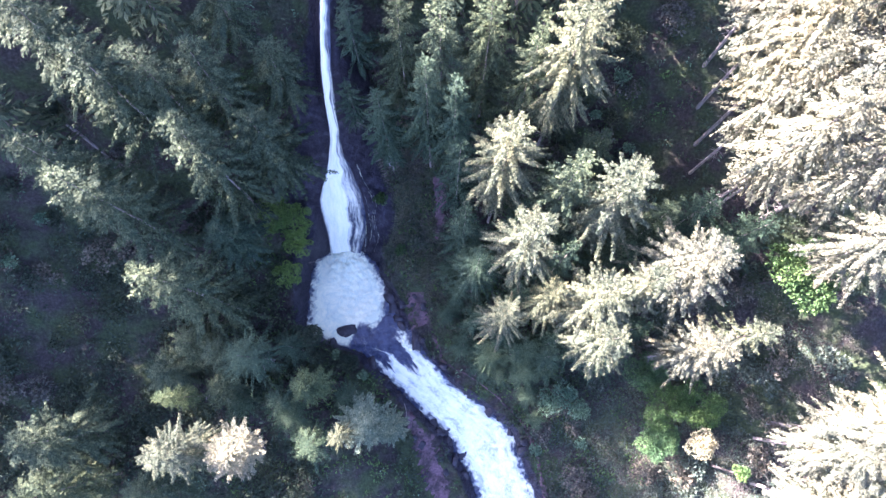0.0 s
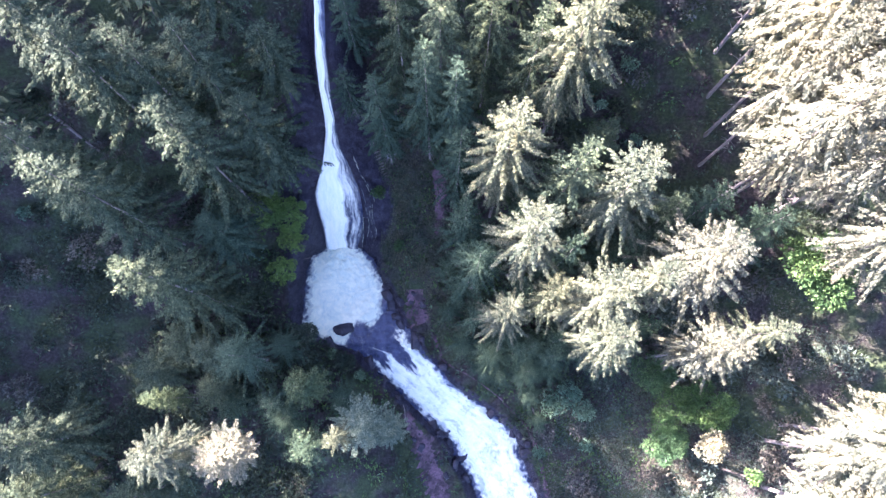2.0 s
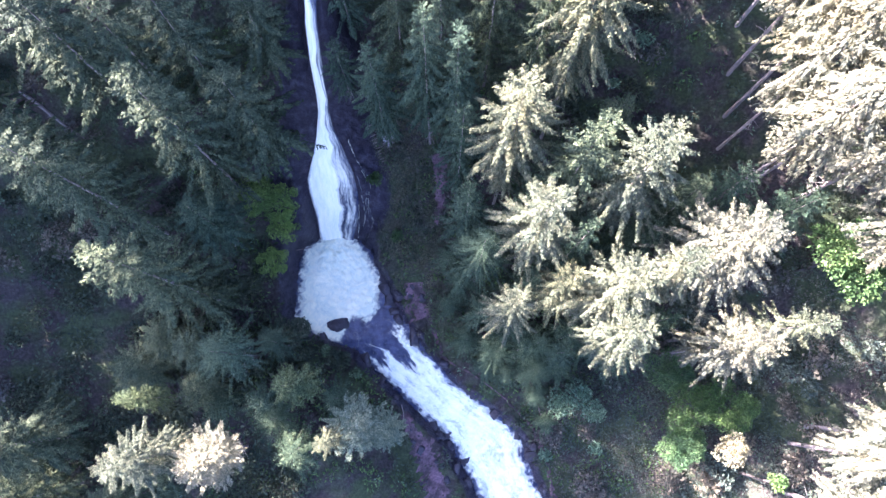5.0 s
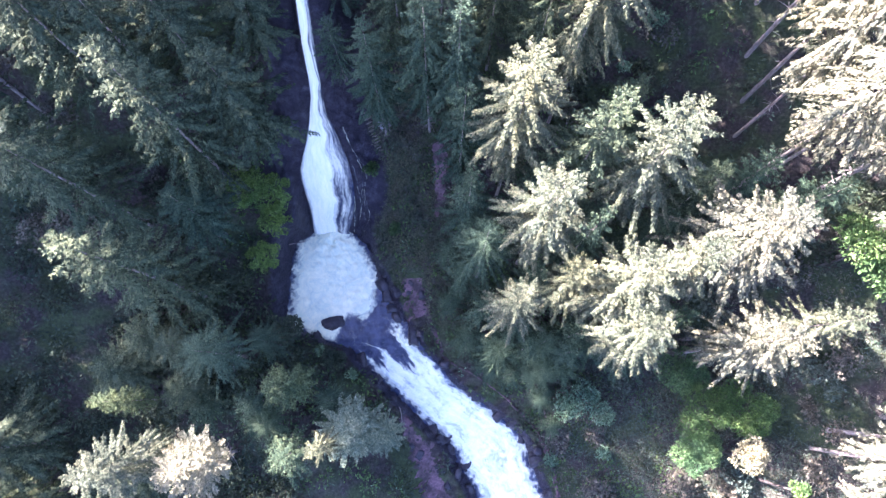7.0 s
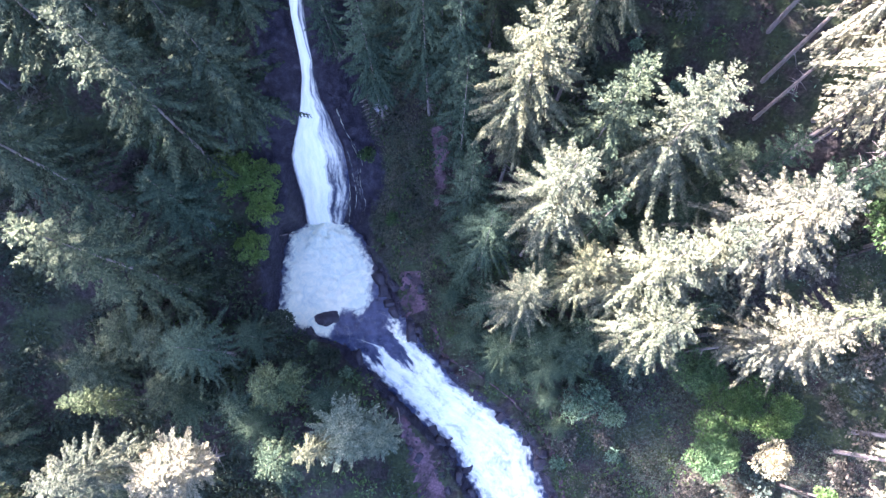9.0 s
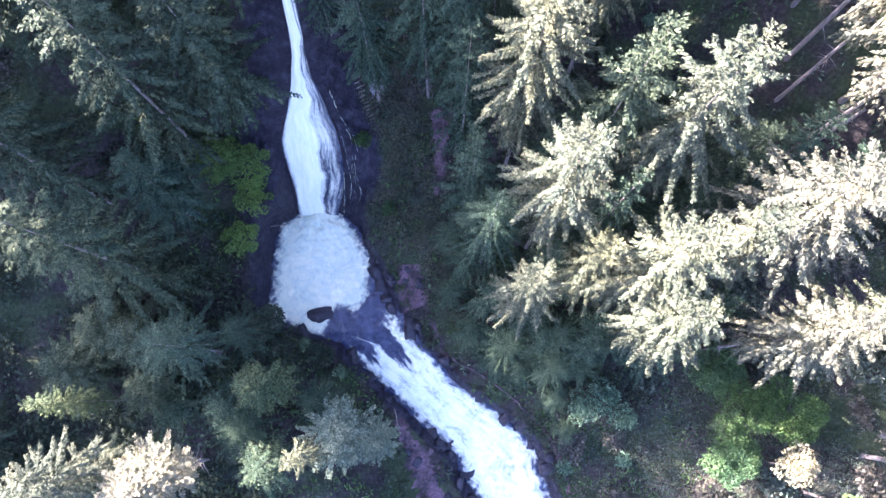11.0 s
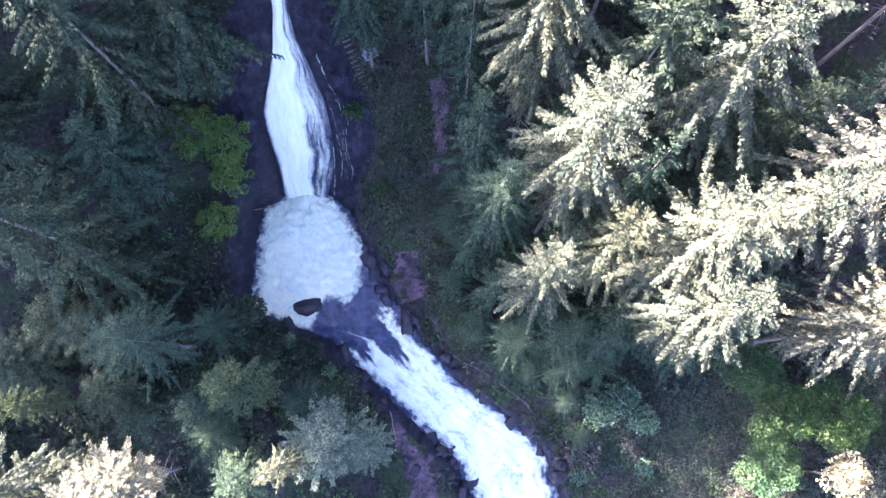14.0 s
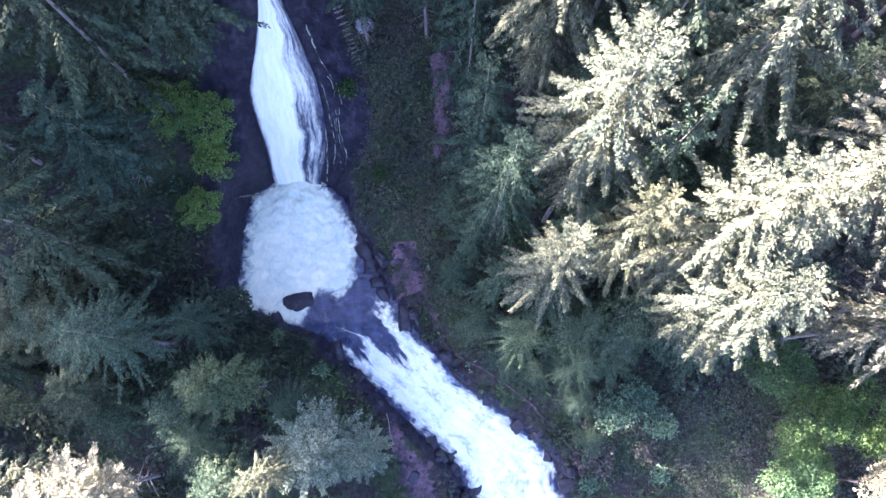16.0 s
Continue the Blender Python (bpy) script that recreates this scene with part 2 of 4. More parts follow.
LEFT = curve([(60, -11), (36, -11.4), (30, -12.3), (27, -12.7), (25.5, -13.3), (24.8, -13.65), (22.7, -14.8), (22, -15.15), (21, -15.1), (19.8, -14.95), (18.9, -14.85),
              (16.75, -14.95), (16.6, -15.8), (16.2, -16.6), (14, -17.1), (9, -17.3), (7.1, -17.4), (6.5, -17.1), (5.9, -15.6), (4.8, -12.8), (3.8, -9.5), (2.2, -8.3), (1.05, -7.2),
              (-0.6, -5.4), (-2.6, -3.5), (-4.75, -1.2), (-7, 1.3), (-9.5, 2.5), (-12, 4.1), (-20, 7), (-60, 9)])
RIGHT = curve([(60, -10), (36, -10.6), (30, -11.3), (27, -11.7), (25.9, -11.5), (25.2, -11.1), (24.1, -10.6), (22.7, -10.0), (20.9, -9.75), (19.8, -9.85), (18.5, -10.3), (17.3, -11.0),
               (16.6, -10.9), (16.3, -10.4), (15.5, -9.4), (13.7, -8.6), (11.8, -7.4), (7.5, -5.8), (6.7, -4.8), (4.1, -3.3), (2.2, -1.3), (-0.1, 0.6), (-1.35, 2.9), (-3.5, 5.6), (-5, 7.6),
               (-7, 9.1), (-9.5, 9.7), (-12, 10.8), (-20, 14), (-60, 18)])
LEVEL = curve([(1500, 60), (60, 37), (40, 33), (35, 31.5), (31, 27), (29.2, 22.7), (28, 18.8), (26.7, 16), (24, 11.5), (21, 7.5), (16.7, 0.1), (5, 0),
               (3.6, -0.3), (0, -1.6), (-4.4, -3.4), (-8, -4.6), (-12, -5.5), (-20, -7), (-40, -10), (-1500, -30)])
EAST_BANK = curve([(1500, 60), (60, 37), (45, 29), (35, 20), (27, 10.8), (22, 6.9), (17, 4.4), (12, 2.3), (9, 1), (5, 0.5), (2, 0.1), (-2, -0.8),
                   (-5, -1.9), (-10, -3.6), (-20, -6), (-40, -9), (-1500, -25)])
WEST_BANK = curve([(1500, 60), (60, 37), (40, 32), (30, 21), (22, 9.5), (17, 6), (12, 4), (8, 2.5), (5, 1.2), (0, 0.3), (-5, -1.6), (-12, -3.6), (-20, -5),
                   (-40, -8), (-1500, -25)])


def step(a, b, x):
    s = np.clip((x - a) / (b - a), 0, 1)
    return s * s * (3 - 2 * s)


def waves(x, y, seed, size):
    """Smooth made-up unevenness, about -1 to 1."""
    rng = np.random.RandomState(seed)
    total = np.zeros_like(np.asarray(x, float) + np.asarray(y, float))
    for k in range(4):
        for _ in range(3):
            a, ph, s = rng.uniform(0, 6.28), rng.uniform(0, 6.28), size / 1.9 ** k * rng.uniform(0.8, 1.25)
            total = total + np.sin((x * math.cos(a) + y * math.sin(a)) * 6.28 / s + ph + 1.3 * np.sin((y * math.cos(a) - x * math.sin(a)) * 4.1 / s)) / 1.7 ** k
    return total / 4.5


def land(x, y, rough=True):
    """Height of the ground, and how bare its rock is."""
    x, y = np.asarray(x, float), np.asarray(y, float)
    lo, hi, lv = LEFT(y), RIGHT(y), LEVEL(y)
    dl, dr = lo - x, x - hi
    east = EAST_BANK(y) + 15 * step(14, 48, x) + 0.0 * x
    west = WEST_BANK(y) + 7 * step(3, 16, dl) + 10 * step(-30, -70, x) * step(-12, 8, y)
    wall = step(14, 18, y) * (1 - step(31, 36, y))
    wl = 2.2 - 1.0 * wall
    wr = 1.6 + 3.2 * wall
    bed = lv - 0.45
    z = np.where(dl > 0, bed + (west - bed) * step(0, 1, dl / wl), np.where(dr > 0, bed + (east - bed) * step(0, 1, dr / wr), bed))
    out = np.maximum(dl, dr)
    if rough:
        z = z + step(0.0, 2.5, out) * (0.5 * waves(x, y, 3, 9.0) + 0.22 * waves(x, y, 5, 2.4))
        z = z + 0.35 * waves(x, y, 8, 3.0) * wall * step(0.2, 1.5, out)
        ledge = np.abs(waves(x, y, 9, 1.9))
        z = z + (0.55 - 1.5 * ledge + 0.3 * waves(x, y, 10, 0.9)) * step(0.15, 0.7, out) * step(3.6, 1.6, out) * (0.75 - 0.25 * wall)
    rock = np.clip(1.7 * (1 - out / np.where(dl > 0, 2.5 + 2.5 * wall, 1.9 + 3.0 * wall)), 0, 1)
    return z, rock


def height(x, y):
    return float(land(x, y)[0])


def mesh_object(name, verts, faces, mat, parent=None, smooth=False):
    """One mesh from arrays; faces all have the same number of corners."""
    me = bpy.data.meshes.new(name)
    verts, faces = np.asarray(verts, np.float32), np.asarray(faces, np.int32)
    n, k = faces.shape
    me.vertices.add(len(verts))
    me.vertices.foreach_set("co", verts.ravel())
    me.loops.add(n * k)
    me.loops.foreach_set("vertex_index", faces.ravel())
    me.polygons.add(n)
    me.polygons.foreach_set("loop_start", np.arange(n, dtype=np.int32) * k)
    if smooth:
        me.polygons.foreach_set("use_smooth", np.ones(n, bool))
    me.update(calc_edges=True)
    me.validate()
    me.materials.append(mat)
    ob = new(name, me)
    if parent:
        ob.parent = parent
    return ob


def grid_faces(nu, nv):
    a = (np.arange(nu - 1)[:, None] * nv + np.arange(nv - 1)[None]).ravel()
    return np.stack([a, a + nv, a + nv + 1, a + 1], 1)


def point_value(ob, name, values):
    at = ob.data.attributes.new(name, "FLOAT", "POINT")
    at.data.foreach_set("value", np.asarray(values, np.float32).ravel())


def build_ground():
    def lines(lo, hi, fine):
        inner = np.arange(lo, hi + fine, fine)
        far = np.array([4, 10, 20, 40, 80, 160, 320, 640, 1400.0])
        return np.concatenate([lo - far[::-1], inner, inner[-1] + far])
    xs, ys = lines(-68, 62, 0.6), lines(-26, 62, 0.6)
    xs = np.unique(np.concatenate([xs[(xs < -21) | (xs > 15)], np.arange(-21, 15.1, 0.29)]))
    ys = np.unique(np.concatenate([ys[(ys < -15) | (ys > 37)], np.arange(-15, 37.1, 0.29)]))
    X, Y = np.meshgrid(xs, ys, indexing="ij")
    Z, rock = land(X, Y)
    ob = mesh_object("ground", np.stack([X, Y, Z], -1).reshape(-1, 3), grid_faces(len(xs), len(ys)), GROUND, smooth=True)
    point_value(ob, "rock", rock)
    tagged(ob, "dark forest floor with wet basalt cliffs in a steep gorge", "ground", kind="structure")


build_ground()


# ---- water ----
def build_water(name, label, y0, y1, ny, nx, foam, swirl, swell, margin=0.9, flat=False, across=6.0):
    """A sheet of stream water between its banks from y0 to y1; foam(u, y), swirl(u, y) and swell(x, y, u) shape it."""
    ys = np.linspace(y0, y1, ny)
    us = np.linspace(0, 1, nx)
    Y, U = np.meshgrid(ys, us, indexing="ij")
    lo, hi = LEFT(Y) - margin, RIGHT(Y) + margin
    ragged = 0.35 * waves(Y, Y * 0, 21, 3.0)
    X = lo + (hi - lo) * U + ragged * np.sin(U * 3.14)
    Z = (np.minimum(LEVEL(Y), 0.1) if flat else LEVEL(Y)) + swell(X, Y, U)
    ob = mesh_object(name, np.stack([X, Y, Z], -1).reshape(-1, 3), grid_faces(ny, nx)[:, ::-1], WATER, smooth=True)
    point_value(ob, "foam", foam(U, X, Y))
    point_value(ob, "swirl", swirl(U, X, Y))
    middle = (LEFT(ys) + RIGHT(ys)) / 2
    along = np.concatenate([[0], np.cumsum(np.sqrt(np.diff(ys) ** 2 + np.diff(LEVEL(ys)) ** 2 + np.diff(middle) ** 2))])
    uv = ob.data.uv_layers.new(name="UVMap")
    co = np.stack([U * across, np.repeat(along[:, None], nx, 1)], -1).reshape(-1, 2)
    idx = np.empty(len(ob.data.loops), np.int32)
    ob.data.loops.foreach_get("vertex_index", idx)
    uv.data.foreach_set("uv", co[idx].astype(np.float32).ravel())
    return tagged(ob, label, "water", kind="structure")


def falls_foam(u, x, y):
    """A dense main jet, and on its right a thinner veil, parted from it, that breaks up into threads over the rock."""
    edge = 0.6 + 0.02 * waves(y, 0 * y, 52, 4.0)
    jet = 1.3 * step(edge + 0.12, edge - 0.12, u) * step(-0.02, 0.12, u)
    veil = (0.38 + 0.2 * waves(u * 16, y * 0.25, 53, 3.0)) * step(edge - 0.1, edge + 0.08, u) * step(1.02, 0.8, u)
    thin = 0.45 * step(29.5, 33, y) * step(0.1, 0.5, np.abs(u - 0.5) + 0.3 * waves(y, u * 3, 51, 4.0))
    groove = 0.5 * np.exp(-((u - edge - 0.09) / 0.045) ** 2) * step(22.5, 18.5, y)
    return -0.24 + np.maximum(jet, veil - groove) - thin


def falls_swell(x, y, u):
    bulge = np.exp(-((u - 0.34) / 0.28) ** 2)
    return 0.0 + 0.55 * bulge * step(16.3, 19, y) + 0.1 * waves(x * 3, y * 0.5, 31, 3.0)


LIP = curve([(30, 9.5), (-5.6, 9.7), (-7.4, 9.6), (-8.1, 7.9), (-9.2, 7.2), (-11.3, 7.4), (-12.0, 5.2), (-12.7, 4.6), (-14, 5.0), (-15.5, 5.7), (-17.3, 6.4), (-18.5, 7.2), (-60, 9)])
START = curve([(1.0, 5.5), (0.95, 6.4), (0.9, 6.7), (0.84, 6.1), (0.78, 5.0), (0.71, 3.6), (0.65, 2.3), (0.56, 1.9), (0.49, 2.2), (0.43, 4.0), (0.37, 4.3), (0.32, 2.7), (0.25, 2.1), (0.19, 2.0),
               (0.14, 3.4), (0.1, 3.9), (0.06, 3.2), (0.0, 1.5)])


def stream_foam(u, x, y):
    """Foam under the falls as far as the pool's lip, then again in tongues where the rapids begin."""
    pool = np.minimum(0.9 * (y - LIP(x)), 0.9 * (-7.7 - x) + 0.25 * np.maximum(y - 12, 0))
    pool = np.minimum(pool, 0.7 * np.minimum(x - LEFT(y), RIGHT(y) - x) + 0.15) + 0.25 * waves(x, y, 12, 2.5) + 0.22 * waves(x, y, 23, 0.9)
    run = (START(u + 0.05 * waves(x, y, 13, 1.6)) + 0.9 * waves(u * 14, y * 0.35, 16, 1.6) - y) * 0.8
    rim = np.minimum(u, 1 - u)
    run = np.minimum(run, 7 * (rim - 0.085) + 0.5 * waves(x, y, 17, 2.2) + 0.35 * waves(x, y, 23, 0.7))
    patchy = 0.22 * waves(u * 9, y * 0.4, 22, 2.2) + 0.12 * waves(x, y, 24, 1.4) - 0.06
    return np.clip(np.maximum(np.clip(pool, -0.35, 0.9), np.clip(run, -0.35, 0.72 + patchy)), -0.35, 0.9)


def pool_swell(x, y, u):
    near = np.exp(-((x + 13.2) / 3.0) ** 2 - ((y - 15.8) / 3.2) ** 2)
    calm = step(7.6, 9.0, y)
    return 0.08 + near * (0.9 + 0.3 * waves(x, y, 14, 2.2)) + (0.03 + 0.07 * calm) * waves(x, y, 15, 1.7)


def cascade_swell(x, y, u):
    return 0.08 + step(4.2, 1.5, y) * (0.3 * np.sin(u * 3.14) + 0.22 * waves(x, y, 18, 2.6)) + (0.03 + 0.07 * step(4.2, 2, y)) * waves(x, y, 15, 1.7)


build_water("waterfall", "tall white waterfall streaming down a dark cliff", 46, 16.3, 150, 40, falls_foam, lambda u, x, y: 0 * u + 0.05, falls_swell, 0.05, across=7.0)
build_water("plunge_pool", "foaming white plunge pool with dark water at its lip", 17.4, 4.2, 120, 90, stream_foam, lambda u, x, y: 0 * u + 0.9, pool_swell, flat=True)
build_water("cascade", "white rapids rushing down over a rocky bed", 4.2, -45, 240, 70, stream_foam, lambda u, x, y: 0 * u + 0.45, cascade_swell)


# ---- paths ----
def build_path(name, label, stops, width):
    """A strip of trodden earth laid over the ground along (x, y) stops; width may change from stop to stop."""
    p = np.array(stops, float)
    d = np.concatenate([[0], np.cumsum(np.hypot(*np.diff(p, axis=0).T))])
    t = np.arange(0, d[-1], 0.4)
    cx, cy, w = np.interp(t, d, p[:, 0]), np.interp(t, d, p[:, 1]), np.interp(t, d, width)
    for _ in range(3):
        cx[1:-1], cy[1:-1] = (cx[:-2] + 2 * cx[1:-1] + cx[2:]) / 4, (cy[:-2] + 2 * cy[1:-1] + cy[2:]) / 4
    tx, ty = np.gradient(cx), np.gradient(cy)
    ln = np.hypot(tx, ty)
    us = np.linspace(-1, 1, 9)
    wob = 1 + 0.35 * waves(t, t * 0, 41, 3.5) + 0.25 * waves(t, t * 0, 42, 1.1)
    us = us[None] + 0.25 * waves(t, t * 0, 43, 1.7)[:, None]
    X = cx[:, None] - (ty / ln)[:, None] * us * (w * wob / 2)[:, None]
    Y = cy[:, None] + (tx / ln)[:, None] * us * (w * wob / 2)[:, None]
    Z = land(X, Y)[0] + 0.08 + 0.08 * waves(X, Y, 44, 0.9) - 0.24 * np.abs(np.linspace(-1, 1, 9))[None] ** 3
    ob = mesh_object(name, np.stack([X, Y, Z], -1).reshape(-1, 3), grid_faces(len(t), 9)[:, ::-1], DIRT, smooth=True)
    return tagged(ob, label, "path", kind="structure")


PATHS = [
    ("path_upper", "reddish earth footpath climbing the slope", [(-0.9, 18.0), (-0.4, 19.8), (-0.4, 21.2), (-0.2, 22.4), (-0.6, 24), (-0.9, 25.4)], [0.5, 1.5, 1.8, 1.5, 2.2, 1.0]),
    ("path_viewpoint", "trodden reddish earth viewpoint beside the pool", [(-3.6, 11.6), (-3.6, 10.2), (-3.4, 8.6), (-2.7, 7.0)], [2.4, 3.5, 3.4, 1.8]),
    ("path_lower", "narrow reddish footpath along the rapids", [(-2.2, 8.6), (-1.8, 7.6), (-1.2, 6.0), (-0.6, 4.4), (-0.1, 3.0), (0.9, 2.2), (3.4, 1.0), (7, -1.6), (10.4, -5), (12.4, -9), (13.4, -14), (15, -22)],
     [1.0, 0.9, 0.8, 0.7, 0.55, 0.3, 0.22, 0.3, 0.5, 0.7, 0.8, 1.0]),
    ("path_west", "bare reddish earth bank on the near side of the rapids", [(-4.8, -3.6), (-3.2, -6.5), (-1.8, -9.5), (-0.6, -13), (1.0, -18)], [1.2, 2.6, 3.4, 3.4, 3.0]),
]
for row in PATHS:
    build_path(*row)


# ---- boulders ----
def stone_shape(seed, detail, boxy=0.6):
    """A blunt, cleft block of rock about one metre in radius."""
    bm = bmesh.new()
    bmesh.ops.create_icosphere(bm, subdivisions=detail, radius=1.0)
    for v in bm.verts:
        c = v.co.copy()
        cut = max(abs(c.x), abs(c.y), abs(c.z))
        v.co = c.lerp(c / cut * 0.8, boxy) * (1 + 0.25 * noise.noise(c * 1.5 + Vector((seed, 0, 0))) + 0.12 * noise.noise(c * 3.5 + Vector((0, seed, 0))) + 0.05 * noise.noise(c * 9 + Vector((0, 0, seed))))
    me = bpy.data.meshes.new("boulder")
    bm.to_mesh(me)
    bm.free()
    me.polygons.foreach_set("use_smooth", np.ones(len(me.polygons), bool))
    me.materials.append(ROCK)
    return me


STONES = [stone_shape(7.3 * k, 3) for k in range(7)]


def boulder(x, y, z, sx, sy, sz, turn, seed, label, group="boulders in the stream"):
    me = stone_shape(seed, 4, 0.36) if seed is not None else STONES[int(abs(x * 13 + y * 7)) % 7]
    ob = new("boulder", me)
    ob.matrix_world = pose(x, y, z, 7 * math.sin(x * 9), 9 * math.sin(y * 7), turn) @ Matrix.Diagonal((sx, sy, sz, 1))
    return tagged(ob, label, "rock", group)


boulder(-12.7, 6.75, 0.0, 1.45, 0.78, 0.5, 8, 1, "flat dark wet boulder at the foaming pool's lip")
for bx, by, bs, bt in ((-6.6, 9.6, 0.8, 20), (-6.2, 8.2, 0.6, 70), (-6.9, 11.2, 1.0, 130), (10.6, -8.6, 0.85, 15), (9.0, -6.2, 0.6, 80), (6.3, -3.6, 0.7, 40),
                       (3.0, -0.9, 0.55, 100), (0.8, -6.0, 0.8, 30), (2.6, -9.2, 0.9, 65), (-5.2, 0.9, 0.6, 10)):
    boulder(bx, by, height(bx, by) + 0.15 * bs, bs * 1.2, bs * 0.85, bs * 0.75, bt, None, "dark wet basalt boulder on the stream bank")


# broken rock along both banks of the rapids and round the pool
rng = random.Random(5)
for k in range(64):
    y = rng.uniform(-13, 6) if k < 50 else rng.uniform(7, 15.5)
    east = k % 2 == 0 or y > 6
    x = float(RIGHT(y)) + rng.uniform(0.1, 1.5) if east else float(LEFT(y)) - rng.uniform(0.1, 1.6)
    s = rng.uniform(0.2, 0.65) if rng.random() < 0.8 else rng.uniform(0.7, 1.0)
    boulder(x, y, height(x, y) - 0.12 * s, s * rng.uniform(0.9, 1.9), s * rng.uniform(0.6, 1.1), s * rng.uniform(0.5, 0.9), rng.uniform(0, 180), None, "rough dark wet rock on the stream bank", "rocks on the banks")
for k in range(30):
    x, y = (rng.uniform(-5.4, -1.6), rng.uniform(7.2, 12)) if k < 13 else (0, rng.uniform(-16, -4.5))
    if k >= 13:
        x = float(np.interp(-y, [3.6, 6.5, 9.5, 13, 18], [-4.8, -3.2, -1.8, -0.6, 1.0])) + rng.uniform(-1.6, 1.6)
    s = 0.1 + 0.4 * rng.random() ** 2
    boulder(x, y, height(x, y) + 0.1 - 0.1 * s, s * rng.uniform(0.9, 1.5), s, s * rng.uniform(0.5, 0.8), rng.uniform(0, 180), None, "small dark stone on trodden reddish earth", "stones on the paths")


# ---- trees ----
def blades(base, way, side, length, width, sag=0.0):
    """Leaf-shaped quads: from base along way, as wide as given, their middle sagging a little."""
    n = len(base)
    mid = base + way * (length * 0.55)[:, None]
    tip = base + way * length[:, None]
    tip[:, 2] -= sag * length
    s = side * (width * 0.5)[:, None]
    v = np.stack([base, mid + s, tip, mid - s], 1).reshape(-1, 3)
    return v, np.arange(4 * n, dtype=np.int32).reshape(-1, 4)


def unit(v):
    return v / np.maximum(np.linalg.norm(v, axis=-1, keepdims=True), 1e-9)


def bough(rng, reach, lift, droop, fat, dense, tufts, hang):
    """One bough along x: a roof of overlapping side sprays on a drooping spine, each spray a small frond with paired side twigs."""
    n = max(4, int(reach * dense))
    s = 0.06 + 0.94 * (np.arange(2 * n) // 2 + rng.uniform(0.1, 0.9, 2 * n)) / n
    side = np.where(np.arange(2 * n) % 2 == 0, 1.0, -1.0)
    lumps = 0.8 + 0.4 * np.interp(s, np.linspace(0, 1, 9), rng.uniform(0, 1, 9)) * rng.uniform(0.6, 1.3, 2 * n)
    ln = fat * np.interp(s, [0, 0.15, 0.5, 0.85, 1.06], [0.3, 0.65, 1.0, 0.75, 0.4]) * lumps
    swing = 0.12 * reach * rng.uniform(-1, 1)
    base = np.stack([reach * s, swing * s ** 2, reach * (math.tan(lift) * s - droop * s ** 2 + 0.35 * droop * s ** 4)], 1)
    slope = math.tan(lift) - 2 * droop * s + 1.4 * droop * s ** 3
    a = 1.1 - 0.62 * s + rng.uniform(-0.18, 0.18, 2 * n)
    way = unit(np.stack([np.cos(a), side * np.sin(a), slope * np.cos(a) - hang * np.sin(a) + rng.uniform(-0.15, 0.15, 2 * n)], 1))
    across = unit(np.cross(way, np.array([0, 0, 1.0]) + rng.uniform(-0.45, 0.45, (2 * n, 3))))
    v, _ = blades(base, way, across, ln, ln * rng.uniform(0.24, 0.34, 2 * n), 0.12)
    out = [v]
    if tufts:
        i = np.repeat(np.arange(2 * n), tufts)
        j = np.tile(np.arange(tufts), 2 * n)
        m = len(i)
        q = (j // 2 + 0.35) / (tufts / 2) * 0.8 + rng.uniform(-0.08, 0.08, m)
        p = base[i] + way[i] * (ln[i] * q)[:, None] - np.array([0, 0, 0.12]) * (ln[i] * q ** 2)[:, None]
        turn = np.where(j % 2 == 0, 1.0, -1.0) * rng.uniform(0.55, 0.95, m)
        tw = unit(way[i] + across[i] * turn[:, None] + np.stack([0 * q, 0 * q, rng.uniform(-0.2, 0.45, m)], 1))
        ta = unit(np.cross(tw, rng.normal(size=(m, 3)) * 0.5 + np.array([0, 0, 1.0])))
        tl = ln[i] * (0.62 - 0.3 * q) * rng.uniform(0.7, 1.25, m)
        out.append(blades(p, tw, ta, tl, tl * rng.uniform(0.28, 0.42, m), 0.1)[0])
    return np.concatenate(out)


